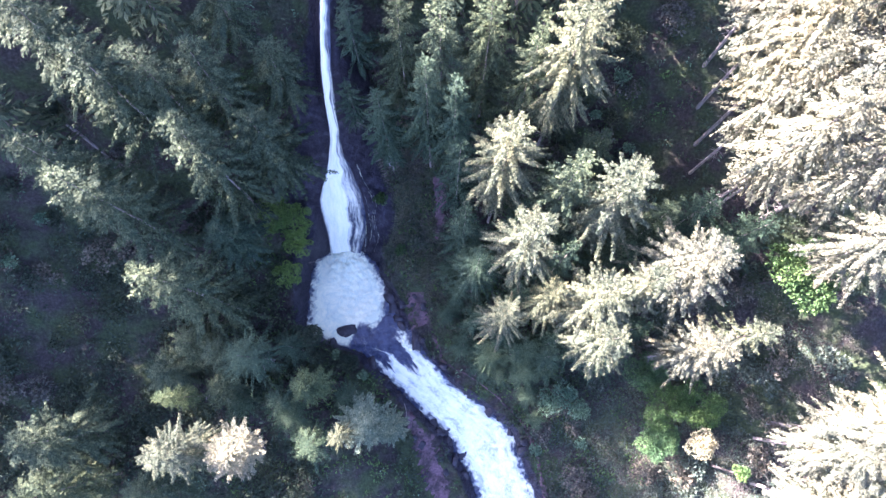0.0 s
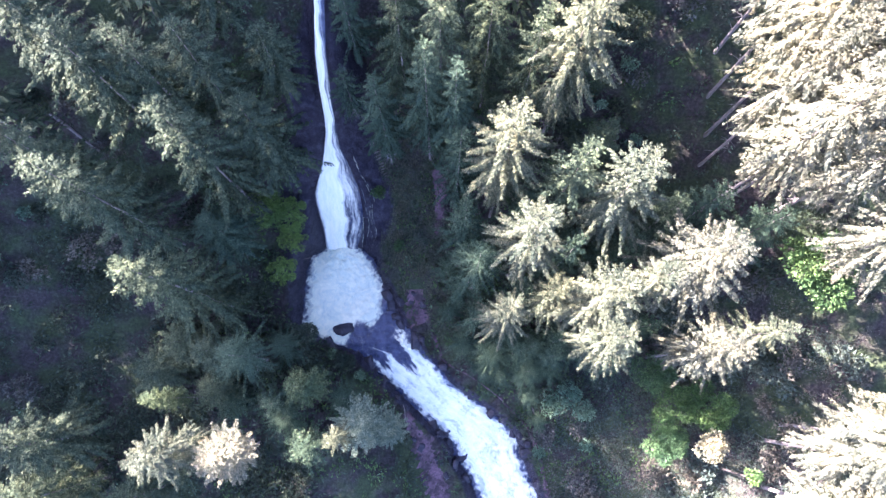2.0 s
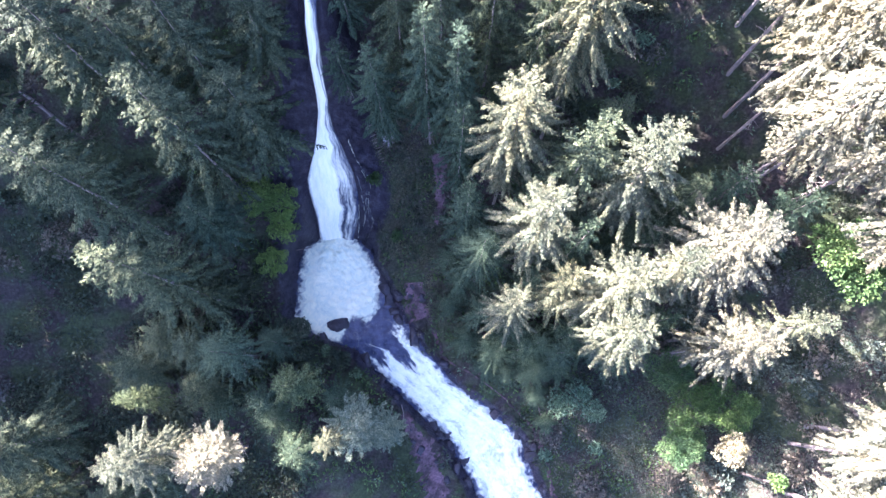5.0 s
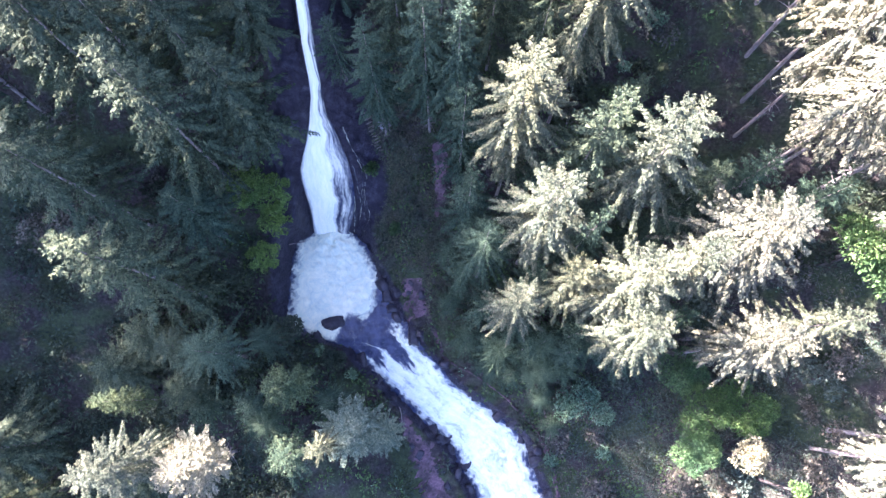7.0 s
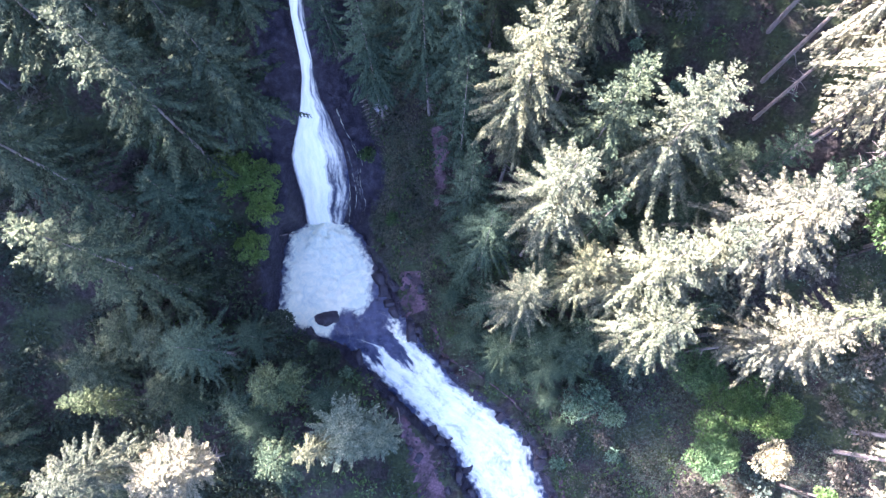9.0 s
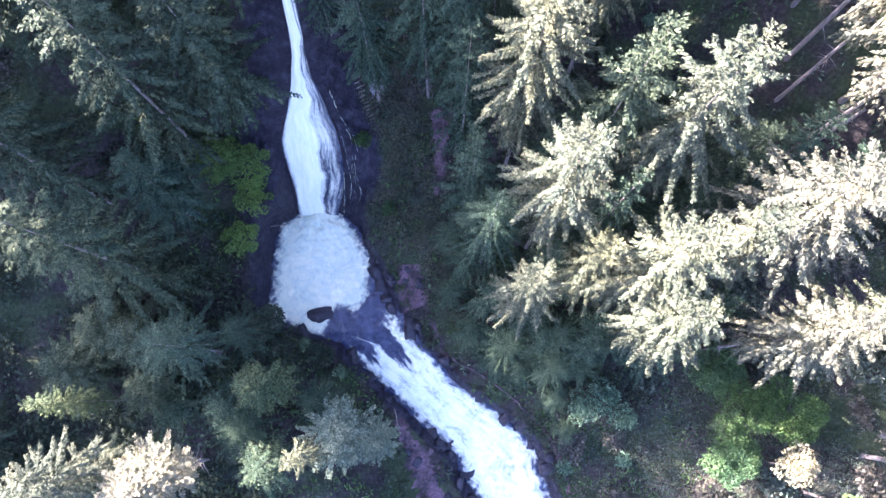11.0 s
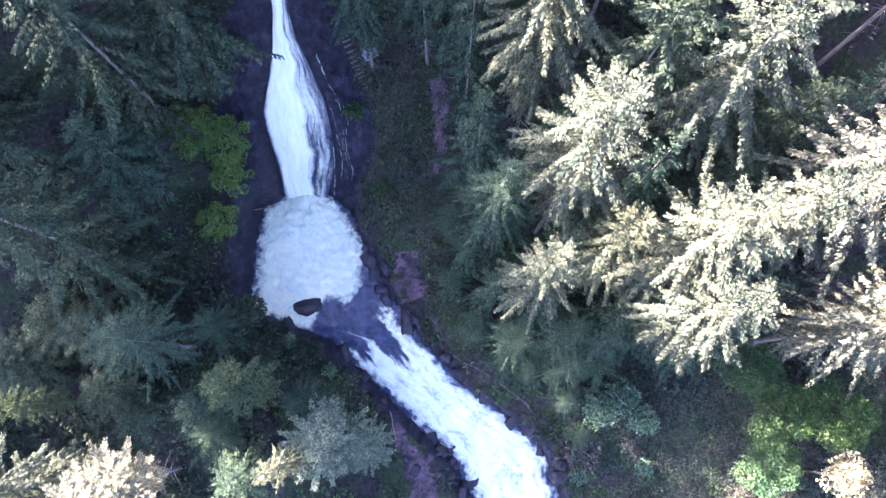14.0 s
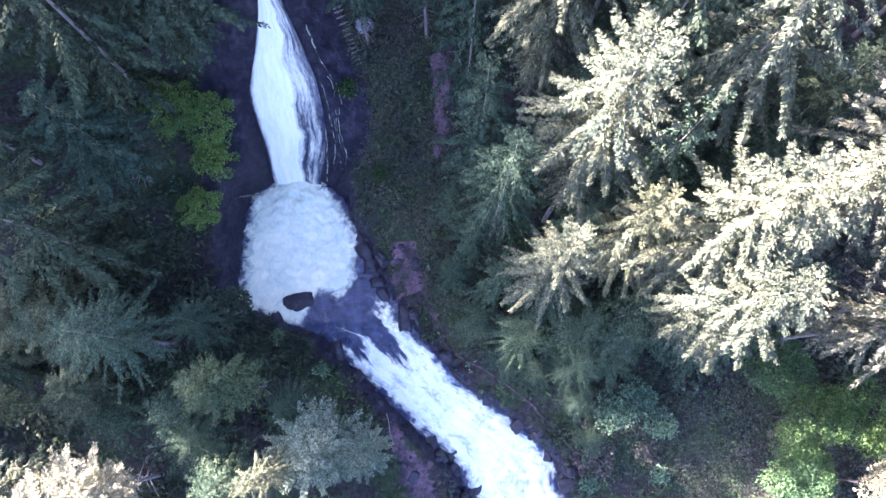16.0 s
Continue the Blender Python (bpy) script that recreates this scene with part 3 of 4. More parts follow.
def crown_mesh(seed, tall, wide, low, gap, fat, dense, tufts, lean=0.0, rounded=0.8, ring=6, droop=0.42, hang=0.35, up=0.95, belly=0.4):
    """A conifer's crown: whorls of boughs a gap apart round the stem, long and drooping low down, short and steep at the tip."""
    rng = np.random.RandomState(seed)
    vs = []
    z, whorl = low, 0
    while z < tall - 0.3:
        h = (z - low) / (tall - low)
        count = ring + rng.randint(-1, 2) if h < 0.9 else max(4, ring - 1)
        grow = rng.uniform(0.82, 1.12)
        for i in range(count):
            reach = wide * min((1 - h) / (1 - belly), 1.0) ** rounded * grow * rng.uniform(0.72, 1.12) + 0.3
            reach *= np.interp(h, [0, 0.5 * belly, belly], [0.3, 0.6, 1.0])
            if rng.uniform() < 0.08:
                reach *= 0.5
            az = i * 6.2832 / count + whorl * 0.61 + rng.uniform(-0.26, 0.26)
            lift = np.interp(h, [0, 0.35, 0.75, 0.93, 1.0], [-0.1, 0.12, 0.3, 0.55, up]) + rng.uniform(-0.13, 0.13)
            dr = droop * np.interp(h, [0, 0.6, 1.0], [1.15, 1.0, 0.1]) * rng.uniform(0.6, 1.4)
            flat = reach * math.cos(min(lift, 1.0))
            f = fat * np.interp(reach, [0.3, 1.2, 3.5], [0.5, 0.8, 1.1])
            v = bough(rng, flat, min(lift, 1.15), dr, f, dense, tufts, hang)
            c, sn = math.cos(az), math.sin(az)
            bend = lean * (z / tall) ** 2
            vs.append(np.stack([v[:, 0] * c - v[:, 1] * sn + bend, v[:, 0] * sn + v[:, 1] * c, v[:, 2] + z + rng.uniform(-0.3, 0.3) * gap], 1))
        z += gap * np.interp(h, [0, 0.7, 1.0], [1.1, 0.9, 0.6]) * rng.uniform(0.85, 1.15)
        whorl += 1
    v = np.concatenate(vs)
    return v, np.arange(len(v), dtype=np.int32).reshape(-1, 4)


def tube(points, radii, sides=9):
    """A tapered round limb along points."""
    points, radii = np.asarray(points, float), np.asarray(radii, float)
    n = len(points)
    t = unit(np.gradient(points, axis=0))
    ref = np.where(np.abs(t[:, 2:3]) > 0.9, np.array([[1.0, 0, 0]]), np.array([[0, 0, 1.0]]))
    a = unit(np.cross(t, ref))
    b = np.cross(t, a)
    ang = np.linspace(0, 2 * math.pi, sides, endpoint=False)
    v = points[:, None] + radii[:, None, None] * (np.cos(ang)[None, :, None] * a[:, None] + np.sin(ang)[None, :, None] * b[:, None])
    i, j = np.meshgrid(np.arange(n - 1), np.arange(sides), indexing="ij")
    f = np.stack([i * sides + j, i * sides + (j + 1) % sides, (i + 1) * sides + (j + 1) % sides, (i + 1) * sides + j], -1).reshape(-1, 4)
    return v.reshape(-1, 3), f


def joined(pieces):
    vs, fs, base = [], [], 0
    for v, f in pieces:
        vs.append(v)
        fs.append(f + base)
        base += len(v)
    return np.concatenate(vs), np.concatenate(fs)


def conifer(name, seed, tall, wide, low, needles, gap=0.85, fat=0.7, dense=5.0, tufts=3, **shape):
    rng = np.random.RandomState(seed + 99)
    root = new(name)
    lean, stubs = shape.pop("lean", 0.0), shape.pop("stubs", 16)
    zs = np.linspace(-1.5, tall * 0.985, 14)
    r0 = 0.007 * tall
    line = np.stack([lean * (np.maximum(zs, 0) / tall) ** 2, 0 * zs, zs], 1)
    pieces = [tube(line, r0 * (1 - zs / tall * 0.97).clip(0.03) * np.where(zs < 0.5, 1.25, 1.0))]
    for _ in range(stubs):
        z = rng.uniform(0.25, 1.0) * low + 0.5
        a, ln = rng.uniform(0, 6.28), rng.uniform(0.6, 1.8)
        s = np.linspace(0, 1, 4)
        pieces.append(tube(np.stack([np.cos(a) * ln * s, np.sin(a) * ln * s, z - 0.3 * ln * s ** 2], 1), 0.05 * (1.05 - s), 5))
    v, f = joined(pieces)
    mesh_object("trunk", v, f, BARK, root, smooth=True)
    v, f = crown_mesh(seed, tall, wide, low, gap, fat, dense, tufts, lean, **shape)
    mesh_object("crown", v, f, needles, root)
    return root


KIND, STANDING = {}, set()


def plant(key, label, x, y, top, wide, turn=None, group="forest conifers", deep=0.0):
    """Sets a copy of the tree kind with its tip at height top and its crown's half-width wide."""
    root, tall, r = KIND[key]
    g = height(x, y) - deep
    s = (top - g) / tall
    t = random.uniform(0, 360) if turn is None else turn
    where = pose(x, y, g, 0, 0, t) @ Matrix.Diagonal((wide / r, wide / r, s, 1))
    if key in STANDING:
        ob = copy_thing(root, where @ Matrix.Diagonal((*(1 / c for c in root.scale), 1)))
    else:
        ob = root
        ob.matrix_world = where
        STANDING.add(key)
    tagged(ob, label, "tree", group)
    return ob


def kind(key, root, tall, r):
    KIND[key] = (root, tall, r)


kind("fir_a", conifer("fir_tree", 1, 28, 4.7, 9.5, NEEDLE_SUNLIT, 1.15, 0.5, 5.6, 4, rounded=0.62, ring=8, droop=0.9, hang=0.3, belly=0.45), 28, 4.6)
kind("fir_b", conifer("fir_tree", 2, 28, 4.3, 9.5, NEEDLE_SUNLIT, 1.15, 0.5, 5.2, 4, lean=0.3, rounded=0.6, ring=7, droop=0.95, hang=0.3, belly=0.5), 28, 4.2)
# same fir as fir_a, in the darker needle tone for shaded trees
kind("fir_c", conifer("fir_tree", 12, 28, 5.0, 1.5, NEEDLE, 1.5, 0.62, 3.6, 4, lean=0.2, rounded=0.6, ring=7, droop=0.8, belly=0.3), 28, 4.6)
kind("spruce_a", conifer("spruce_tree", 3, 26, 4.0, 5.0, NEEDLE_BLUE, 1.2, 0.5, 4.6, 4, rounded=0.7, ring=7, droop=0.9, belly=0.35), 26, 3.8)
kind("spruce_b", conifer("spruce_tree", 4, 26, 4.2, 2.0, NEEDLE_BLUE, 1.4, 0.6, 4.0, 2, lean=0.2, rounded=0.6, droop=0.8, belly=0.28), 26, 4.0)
kind("hemlock", conifer("hemlock_tree", 5, 30, 4.9, 11.0, NEEDLE_SUNLIT_PALE, 1.15, 0.5, 5.2, 4, lean=0.2, rounded=0.55, ring=8, droop=0.95, hang=0.3, belly=0.5), 30, 4.8)
kind("tall_fir", conifer("tall_fir_tree", 6, 38, 5.4, 18.0, NEEDLE_SUNLIT_PALE, 1.15, 0.66, 4.0, 4, lean=0.2, rounded=0.5, ring=9, droop=1.1, belly=0.25, stubs=4), 38, 5.4)
kind("broad_fir", conifer("tall_fir_tree", 26, 38, 5.4, 14.0, NEEDLE_SUNLIT_PALE, 1.45, 0.75, 3.4, 2, lean=0.2, rounded=0.5, ring=8, droop=1.1, belly=0.4), 38, 5.4)
kind("young", conifer("young_fir_tree", 7, 12, 2.9, 1.0, NEEDLE_TEAL, 0.75, 0.42, 4.8, 2, lean=0.2, rounded=0.65, ring=7, droop=0.7), 12, 2.8)
kind("star", conifer("slender_fir_tree", 14, 24, 3.8, 8.0, NEEDLE_TEAL, 1.0, 0.3, 7.0, 2, lean=0.1, rounded=0.75, ring=8, droop=0.9, hang=0.15), 24, 3.6)
kind("fresh", conifer("slender_fir_tree", 15, 22, 2.6, 6.0, NEEDLE_FRESH, 0.7, 0.5, 5.0, 4, lean=0.1, rounded=0.6), 22, 2.6)
kind("pale", conifer("pale_feathery_tree", 16, 24, 3.1, 8.0, LEAF_CREAM, 0.7, 0.5, 5.5, 4, lean=0.3, rounded=0.42, ring=8, droop=0.1, hang=0.0), 24, 3.1)
kind("grey", conifer("grey_feathery_tree", 17, 14, 3.2, 2.0, LEAF_GREY, 0.6, 0.45, 5.5, 4, lean=0.4, rounded=0.45, ring=8, droop=0.15, hang=0.05), 14, 3.2)
kind("far_fir", conifer("distant_fir_tree", 8, 30, 4.6, 2.0, NEEDLE, 2.0, 1.4, 1.7, 0, lean=0.3, rounded=0.7, stubs=0), 30, 4.6)

LIT = "tall fir with sunlit pale crown, rising from the gorge slope"
SHADE = "dark green fir in shade on the gorge slope"
TIPLIT = "dark fir whose tip alone catches the sun"

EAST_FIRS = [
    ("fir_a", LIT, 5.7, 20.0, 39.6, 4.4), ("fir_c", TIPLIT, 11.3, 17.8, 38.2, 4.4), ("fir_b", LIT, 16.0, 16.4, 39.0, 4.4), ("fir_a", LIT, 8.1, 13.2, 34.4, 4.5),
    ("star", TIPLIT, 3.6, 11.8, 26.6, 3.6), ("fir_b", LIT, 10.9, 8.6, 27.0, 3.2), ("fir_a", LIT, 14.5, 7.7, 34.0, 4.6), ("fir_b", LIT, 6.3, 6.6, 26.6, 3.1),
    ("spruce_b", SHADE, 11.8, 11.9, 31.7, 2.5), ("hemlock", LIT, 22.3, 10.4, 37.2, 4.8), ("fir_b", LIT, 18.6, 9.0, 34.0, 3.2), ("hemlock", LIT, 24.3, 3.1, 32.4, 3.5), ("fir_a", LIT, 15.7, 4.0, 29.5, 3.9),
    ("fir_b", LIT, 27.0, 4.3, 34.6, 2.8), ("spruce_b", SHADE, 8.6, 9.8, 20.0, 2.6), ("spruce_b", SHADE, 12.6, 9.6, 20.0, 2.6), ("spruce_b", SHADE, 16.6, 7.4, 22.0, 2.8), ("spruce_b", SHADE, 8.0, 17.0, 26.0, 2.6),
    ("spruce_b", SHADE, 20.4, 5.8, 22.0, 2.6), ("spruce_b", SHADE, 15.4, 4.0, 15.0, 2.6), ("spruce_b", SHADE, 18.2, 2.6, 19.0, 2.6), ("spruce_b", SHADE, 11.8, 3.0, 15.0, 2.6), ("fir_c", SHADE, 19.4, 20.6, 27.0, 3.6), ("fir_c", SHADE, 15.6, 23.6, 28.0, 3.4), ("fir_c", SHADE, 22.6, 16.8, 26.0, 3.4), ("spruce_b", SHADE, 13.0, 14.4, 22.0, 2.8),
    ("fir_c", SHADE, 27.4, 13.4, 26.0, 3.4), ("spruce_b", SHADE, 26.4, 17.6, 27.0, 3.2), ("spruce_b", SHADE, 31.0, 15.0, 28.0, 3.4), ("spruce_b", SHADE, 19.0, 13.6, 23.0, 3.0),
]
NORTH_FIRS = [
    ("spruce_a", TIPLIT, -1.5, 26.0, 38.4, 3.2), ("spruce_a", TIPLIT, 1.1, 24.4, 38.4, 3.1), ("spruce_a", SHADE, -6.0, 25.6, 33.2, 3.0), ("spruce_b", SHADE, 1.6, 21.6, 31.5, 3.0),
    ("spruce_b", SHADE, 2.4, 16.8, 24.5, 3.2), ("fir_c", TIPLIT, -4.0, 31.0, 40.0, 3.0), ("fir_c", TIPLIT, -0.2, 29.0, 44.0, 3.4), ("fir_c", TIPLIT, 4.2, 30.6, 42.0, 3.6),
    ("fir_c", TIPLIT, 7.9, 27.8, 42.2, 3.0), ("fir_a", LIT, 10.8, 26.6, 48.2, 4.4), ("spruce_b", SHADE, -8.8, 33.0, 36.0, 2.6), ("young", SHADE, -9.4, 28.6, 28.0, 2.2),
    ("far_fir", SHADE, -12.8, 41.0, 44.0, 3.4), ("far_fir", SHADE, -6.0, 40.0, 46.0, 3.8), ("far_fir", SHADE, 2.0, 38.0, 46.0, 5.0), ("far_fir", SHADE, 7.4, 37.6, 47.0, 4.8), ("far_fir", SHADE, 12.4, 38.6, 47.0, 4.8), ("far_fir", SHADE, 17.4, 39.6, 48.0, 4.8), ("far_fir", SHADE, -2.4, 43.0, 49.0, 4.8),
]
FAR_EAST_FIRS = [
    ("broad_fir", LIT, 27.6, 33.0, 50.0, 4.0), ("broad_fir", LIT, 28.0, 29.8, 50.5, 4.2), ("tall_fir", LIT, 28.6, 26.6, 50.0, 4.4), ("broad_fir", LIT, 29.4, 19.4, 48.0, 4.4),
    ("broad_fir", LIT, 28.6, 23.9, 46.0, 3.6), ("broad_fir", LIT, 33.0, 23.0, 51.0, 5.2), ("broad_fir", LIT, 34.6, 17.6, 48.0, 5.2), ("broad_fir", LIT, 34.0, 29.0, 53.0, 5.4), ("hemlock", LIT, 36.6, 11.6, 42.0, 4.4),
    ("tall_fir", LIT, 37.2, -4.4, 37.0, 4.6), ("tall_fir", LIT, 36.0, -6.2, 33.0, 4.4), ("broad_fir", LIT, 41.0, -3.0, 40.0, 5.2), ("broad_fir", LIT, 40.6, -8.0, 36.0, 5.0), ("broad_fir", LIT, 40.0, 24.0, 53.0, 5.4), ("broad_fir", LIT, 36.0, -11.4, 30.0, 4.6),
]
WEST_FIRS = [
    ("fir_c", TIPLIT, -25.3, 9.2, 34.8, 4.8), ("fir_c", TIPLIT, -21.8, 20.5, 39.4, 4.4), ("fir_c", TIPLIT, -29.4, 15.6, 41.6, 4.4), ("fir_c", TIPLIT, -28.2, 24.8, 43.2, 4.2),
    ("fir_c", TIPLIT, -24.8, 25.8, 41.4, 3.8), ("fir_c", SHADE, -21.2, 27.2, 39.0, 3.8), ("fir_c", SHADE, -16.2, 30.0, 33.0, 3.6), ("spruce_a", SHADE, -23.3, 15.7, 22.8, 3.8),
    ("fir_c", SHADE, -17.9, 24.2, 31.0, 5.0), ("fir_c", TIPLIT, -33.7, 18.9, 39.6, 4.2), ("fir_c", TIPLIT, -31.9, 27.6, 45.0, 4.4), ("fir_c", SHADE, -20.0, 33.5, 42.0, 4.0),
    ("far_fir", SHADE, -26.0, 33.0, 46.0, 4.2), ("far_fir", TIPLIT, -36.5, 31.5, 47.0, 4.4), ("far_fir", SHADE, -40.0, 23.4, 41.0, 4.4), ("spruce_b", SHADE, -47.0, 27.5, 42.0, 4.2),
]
# fir_c's darker needles help put the gorge's shade into these trees' colour
SOUTH_WEST_FIRS = [
    ("fir_c", TIPLIT, -40.0, -5.6, 25.0, 4.8), ("fir_a", LIT, -25.2, -6.3, 29.8, 3.5), ("fresh", "small yellowish-green fir in shade beside the pool", -14.4, -0.2, 20.0, 2.4), ("fir_b", TIPLIT, -10.6, -5.3, 22.6, 1.6),
    ("star", SHADE, -20.6, 2.8, 22.0, 3.9), ("fresh", TIPLIT, -27.2, -1.4, 24.6, 1.4), ("fir_c", SHADE, -24.2, 3.4, 19.5, 3.0), ("young", SHADE, -14.6, -6.4, 16.5, 3.0),
    ("fir_c", TIPLIT, -40.5, -11.0, 23.0, 4.6), ("fir_c", SHADE, -32.0, -11.5, 17.0, 3.6), ("young", SHADE, -18.4, -2.0, 14.0, 2.8), ("fir_c", SHADE, -28.6, -8.0, 16.0, 3.4), ("young", SHADE, -23.2, -2.2, 12.0, 2.6), ("star", SHADE, -17.6, 4.2, 13.5, 3.0), ("star", SHADE, -17.2, -3.6, 13.0, 3.0), ("star", SHADE, -11.4, -1.6, 11.0, 2.6), ("fir_c", SHADE, -27.5, 4.4, 17.5, 3.4), ("fir_c", SHADE, -30.4, 1.2, 16.5, 3.6), ("fir_c", SHADE, -24.4, -0.4, 14.5, 3.2),
]
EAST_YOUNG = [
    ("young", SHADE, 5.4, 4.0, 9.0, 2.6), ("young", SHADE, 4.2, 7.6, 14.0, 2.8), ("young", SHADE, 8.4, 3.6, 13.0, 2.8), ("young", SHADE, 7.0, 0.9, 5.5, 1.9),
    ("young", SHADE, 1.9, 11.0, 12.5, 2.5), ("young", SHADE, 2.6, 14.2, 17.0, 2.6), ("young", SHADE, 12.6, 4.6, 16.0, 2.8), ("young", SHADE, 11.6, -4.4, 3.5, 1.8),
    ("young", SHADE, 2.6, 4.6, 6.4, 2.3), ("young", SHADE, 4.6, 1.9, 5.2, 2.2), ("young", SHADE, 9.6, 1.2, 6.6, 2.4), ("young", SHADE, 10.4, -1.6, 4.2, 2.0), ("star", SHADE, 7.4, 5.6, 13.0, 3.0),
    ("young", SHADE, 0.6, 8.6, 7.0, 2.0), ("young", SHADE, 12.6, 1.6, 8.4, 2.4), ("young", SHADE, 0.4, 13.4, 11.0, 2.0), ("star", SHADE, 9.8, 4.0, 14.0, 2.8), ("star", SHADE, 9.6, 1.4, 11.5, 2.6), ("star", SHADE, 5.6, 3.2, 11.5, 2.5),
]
for rows in (EAST_FIRS, NORTH_FIRS, FAR_EAST_FIRS, WEST_FIRS, SOUTH_WEST_FIRS, EAST_YOUNG):
    for row in rows:
        plant(*row)

# unseen firs added around the gorge, closing it off and blocking the low sun
rng = random.Random(11)


def forest(x0, x1, y0, y1, gap, short, tall):
    """Firs on a jittered grid over the plateau and the far slopes."""
    for i in range(int((x1 - x0) / gap)):
        for j in range(int((y1 - y0) / gap)):
            x, y = x0 + gap * (i + rng.uniform(0.1, 0.9)), y0 + gap * (j + rng.uniform(0.1, 0.9))
            if abs(x - (LEFT(y) + RIGHT(y)) / 2) < 5:
                continue
            plant("far_fir", "unseen fir added around the gorge to close it and block low sun", x, y, height(x, y) + rng.uniform(short, tall), rng.uniform(3.6, 4.8), rng.uniform(0, 360), "surrounding forest")


forest(-66, 50, 43, 63, 6.6, 15, 21)
# western rows: heights set by how far their shadow should reach
forest(-88, -58, 17, 31, 5.0, 15, 18)
forest(-88, -58, 31, 43, 5.0, 16, 19)
forest(-86, -60, -8, 18, 6.5, 27, 34)
forest(-90, -60, -40, -6, 7.5, 27, 33)
forest(60, 84, -22, 43, 10.0, 20, 26)
forest(-42, -12, -46, -26, 9.0, 16, 22)
forest(18, 50, -46, -24, 10.0, 16, 22)


# ---- broad-leaved shrubs and trees ----
def leaf_cloud(rng, centres, radii, count, size):
    """Leaves scattered through overlapping lobes, denser towards their outsides."""
    which = rng.choice(len(centres), count, p=radii ** 2 / (radii ** 2).sum())
    d = unit(rng.normal(size=(count, 3)))
    d[:, 2] = np.where(d[:, 2] < -0.35, -d[:, 2], d[:, 2])
    rad = radii[which] * rng.uniform(0.35, 1.0, count) ** 0.45 * (1 + 0.16 * np.sin(d[:, 0] * 9 + which) * np.sin(d[:, 1] * 8 + 2 * which))
    p = centres[which] + d * rad[:, None] * np.array([1, 1, 0.8])
    way = unit(d + rng.normal(size=(count, 3)) * 0.7)
    side = unit(np.cross(way, rng.normal(size=(count, 3))))
    ln = size * rng.uniform(0.6, 1.5, count)
    return blades(p, way, side, ln, ln * rng.uniform(0.45, 0.7, count), 0.1)


def shrub(name, label, x, y, top, wide, leaves, count, size, seed, stem=0.35, lobes=9, group="shrubs", lobe=(0.28, 0.5)):
    """A broad-leaved bush or small tree: stems forking up into lobes of leaves."""
    rng = np.random.RandomState(seed)
    g = height(x, y)
    tall = max(top - g, 1.0)
    root = new(name)
    cr = np.sqrt(rng.uniform(0.0, 1.0, lobes)) * wide * (1.05 - 0.8 * lobe[1])
    ca = np.arange(lobes) * 2.39996 + rng.uniform(-0.4, 0.4, lobes)
    low = max(tall - wide * 1.5, tall * 0.3)
    cz = low + (tall - low) * (1 - 0.6 * (cr / wide) ** 1.2) * rng.uniform(0.75, 0.95, lobes)
    centres = np.stack([cr * np.cos(ca), cr * np.sin(ca), cz], 1)
    radii = wide * rng.uniform(*lobe, lobes)
    pieces = []
    for c in centres:
        s = np.linspace(0, 1, 6)[:, None]
        fork = np.array([0, 0, max(tall * stem, low - 0.3 * wide)])
        start = np.array([0, 0, -0.6])
        line = np.concatenate([start + (fork - start) * s[:-1], fork + (c - fork) * s])
        line[:, :2] += rng.normal(size=(len(line), 2)) * 0.03
        pieces.append(tube(line, np.linspace(0.028 * tall ** 0.6 + 0.03, 0.015, len(line)), 4))
    v, f = joined(pieces)
    mesh_object("stem", v, f, SHADED_BARK, root, smooth=True)
    v, f = leaf_cloud(rng, centres, radii, count, size)
    mesh_object("foliage", v, f, leaves, root)
    root.matrix_world = pose(x, y, g)
    return tagged(root, label, "shrub" if tall < 9 else "tree", group)


SHRUBS = [
    ("shrub", "bluish-green pale shrub in undergrowth", 13.2, -2.3, 2.8, 2.0, LEAF_TEAL, 1500, 0.22),
    ("shrub", "bluish-green pale shrub in undergrowth", 15.2, -1.3, 3.4, 1.8, LEAF_TEAL, 1300, 0.22),
    ("shrub", "bluish-green pale shrub in undergrowth", 17.0, -3.2, 3.0, 1.6, LEAF_TEAL, 1000, 0.22),
    ("shrub", "bright green leafy bush in open light", 25.2, -6.6, 9.0, 2.9, LEAF_FRESH, 8500, 0.16),
    ("shrub", "yellowish-green broad bush in undergrowth", 25.8, -2.6, 10.4, 3.3, LEAF_FERN, 10000, 0.15),
    ("shrub", "yellowish-green broad bush in undergrowth", 29.4, -2.6, 11.8, 3.2, LEAF_FERN, 9500, 0.15),
    ("shrub", "green leafy bush in undergrowth", 24.2, 1.0, 9.6, 2.7, LEAF_FRESH, 7000, 0.16),
    ("shrub", "pale yellow sunlit shrub", 28.5, -6.8, 12.8, 1.9, LEAF_CREAM, 2600, 0.2),
    ("shrub", "pale yellow sunlit shrub", 32.0, -9.6, 14.0, 1.1, LEAF_FERN, 1000, 0.22),
    ("broadleaf_tree", "fresh green broad-leaved tree in sun", 36.2, 11.2, 24.8, 4.2, LEAF_GREEN, 6000, 0.32),
    ("shrub", "dark green rounded bush over the pool", -16.4, 5.2, 10.2, 2.2, LEAF_DARK, 2600, 0.26),
    ("shrub", "small green bush beside the pool", -12.0, 2.6, 4.2, 1.4, LEAF_DARK, 1300, 0.24),
]
for i, row in enumerate(SHRUBS):
    shrub(*row, seed=300 + i)
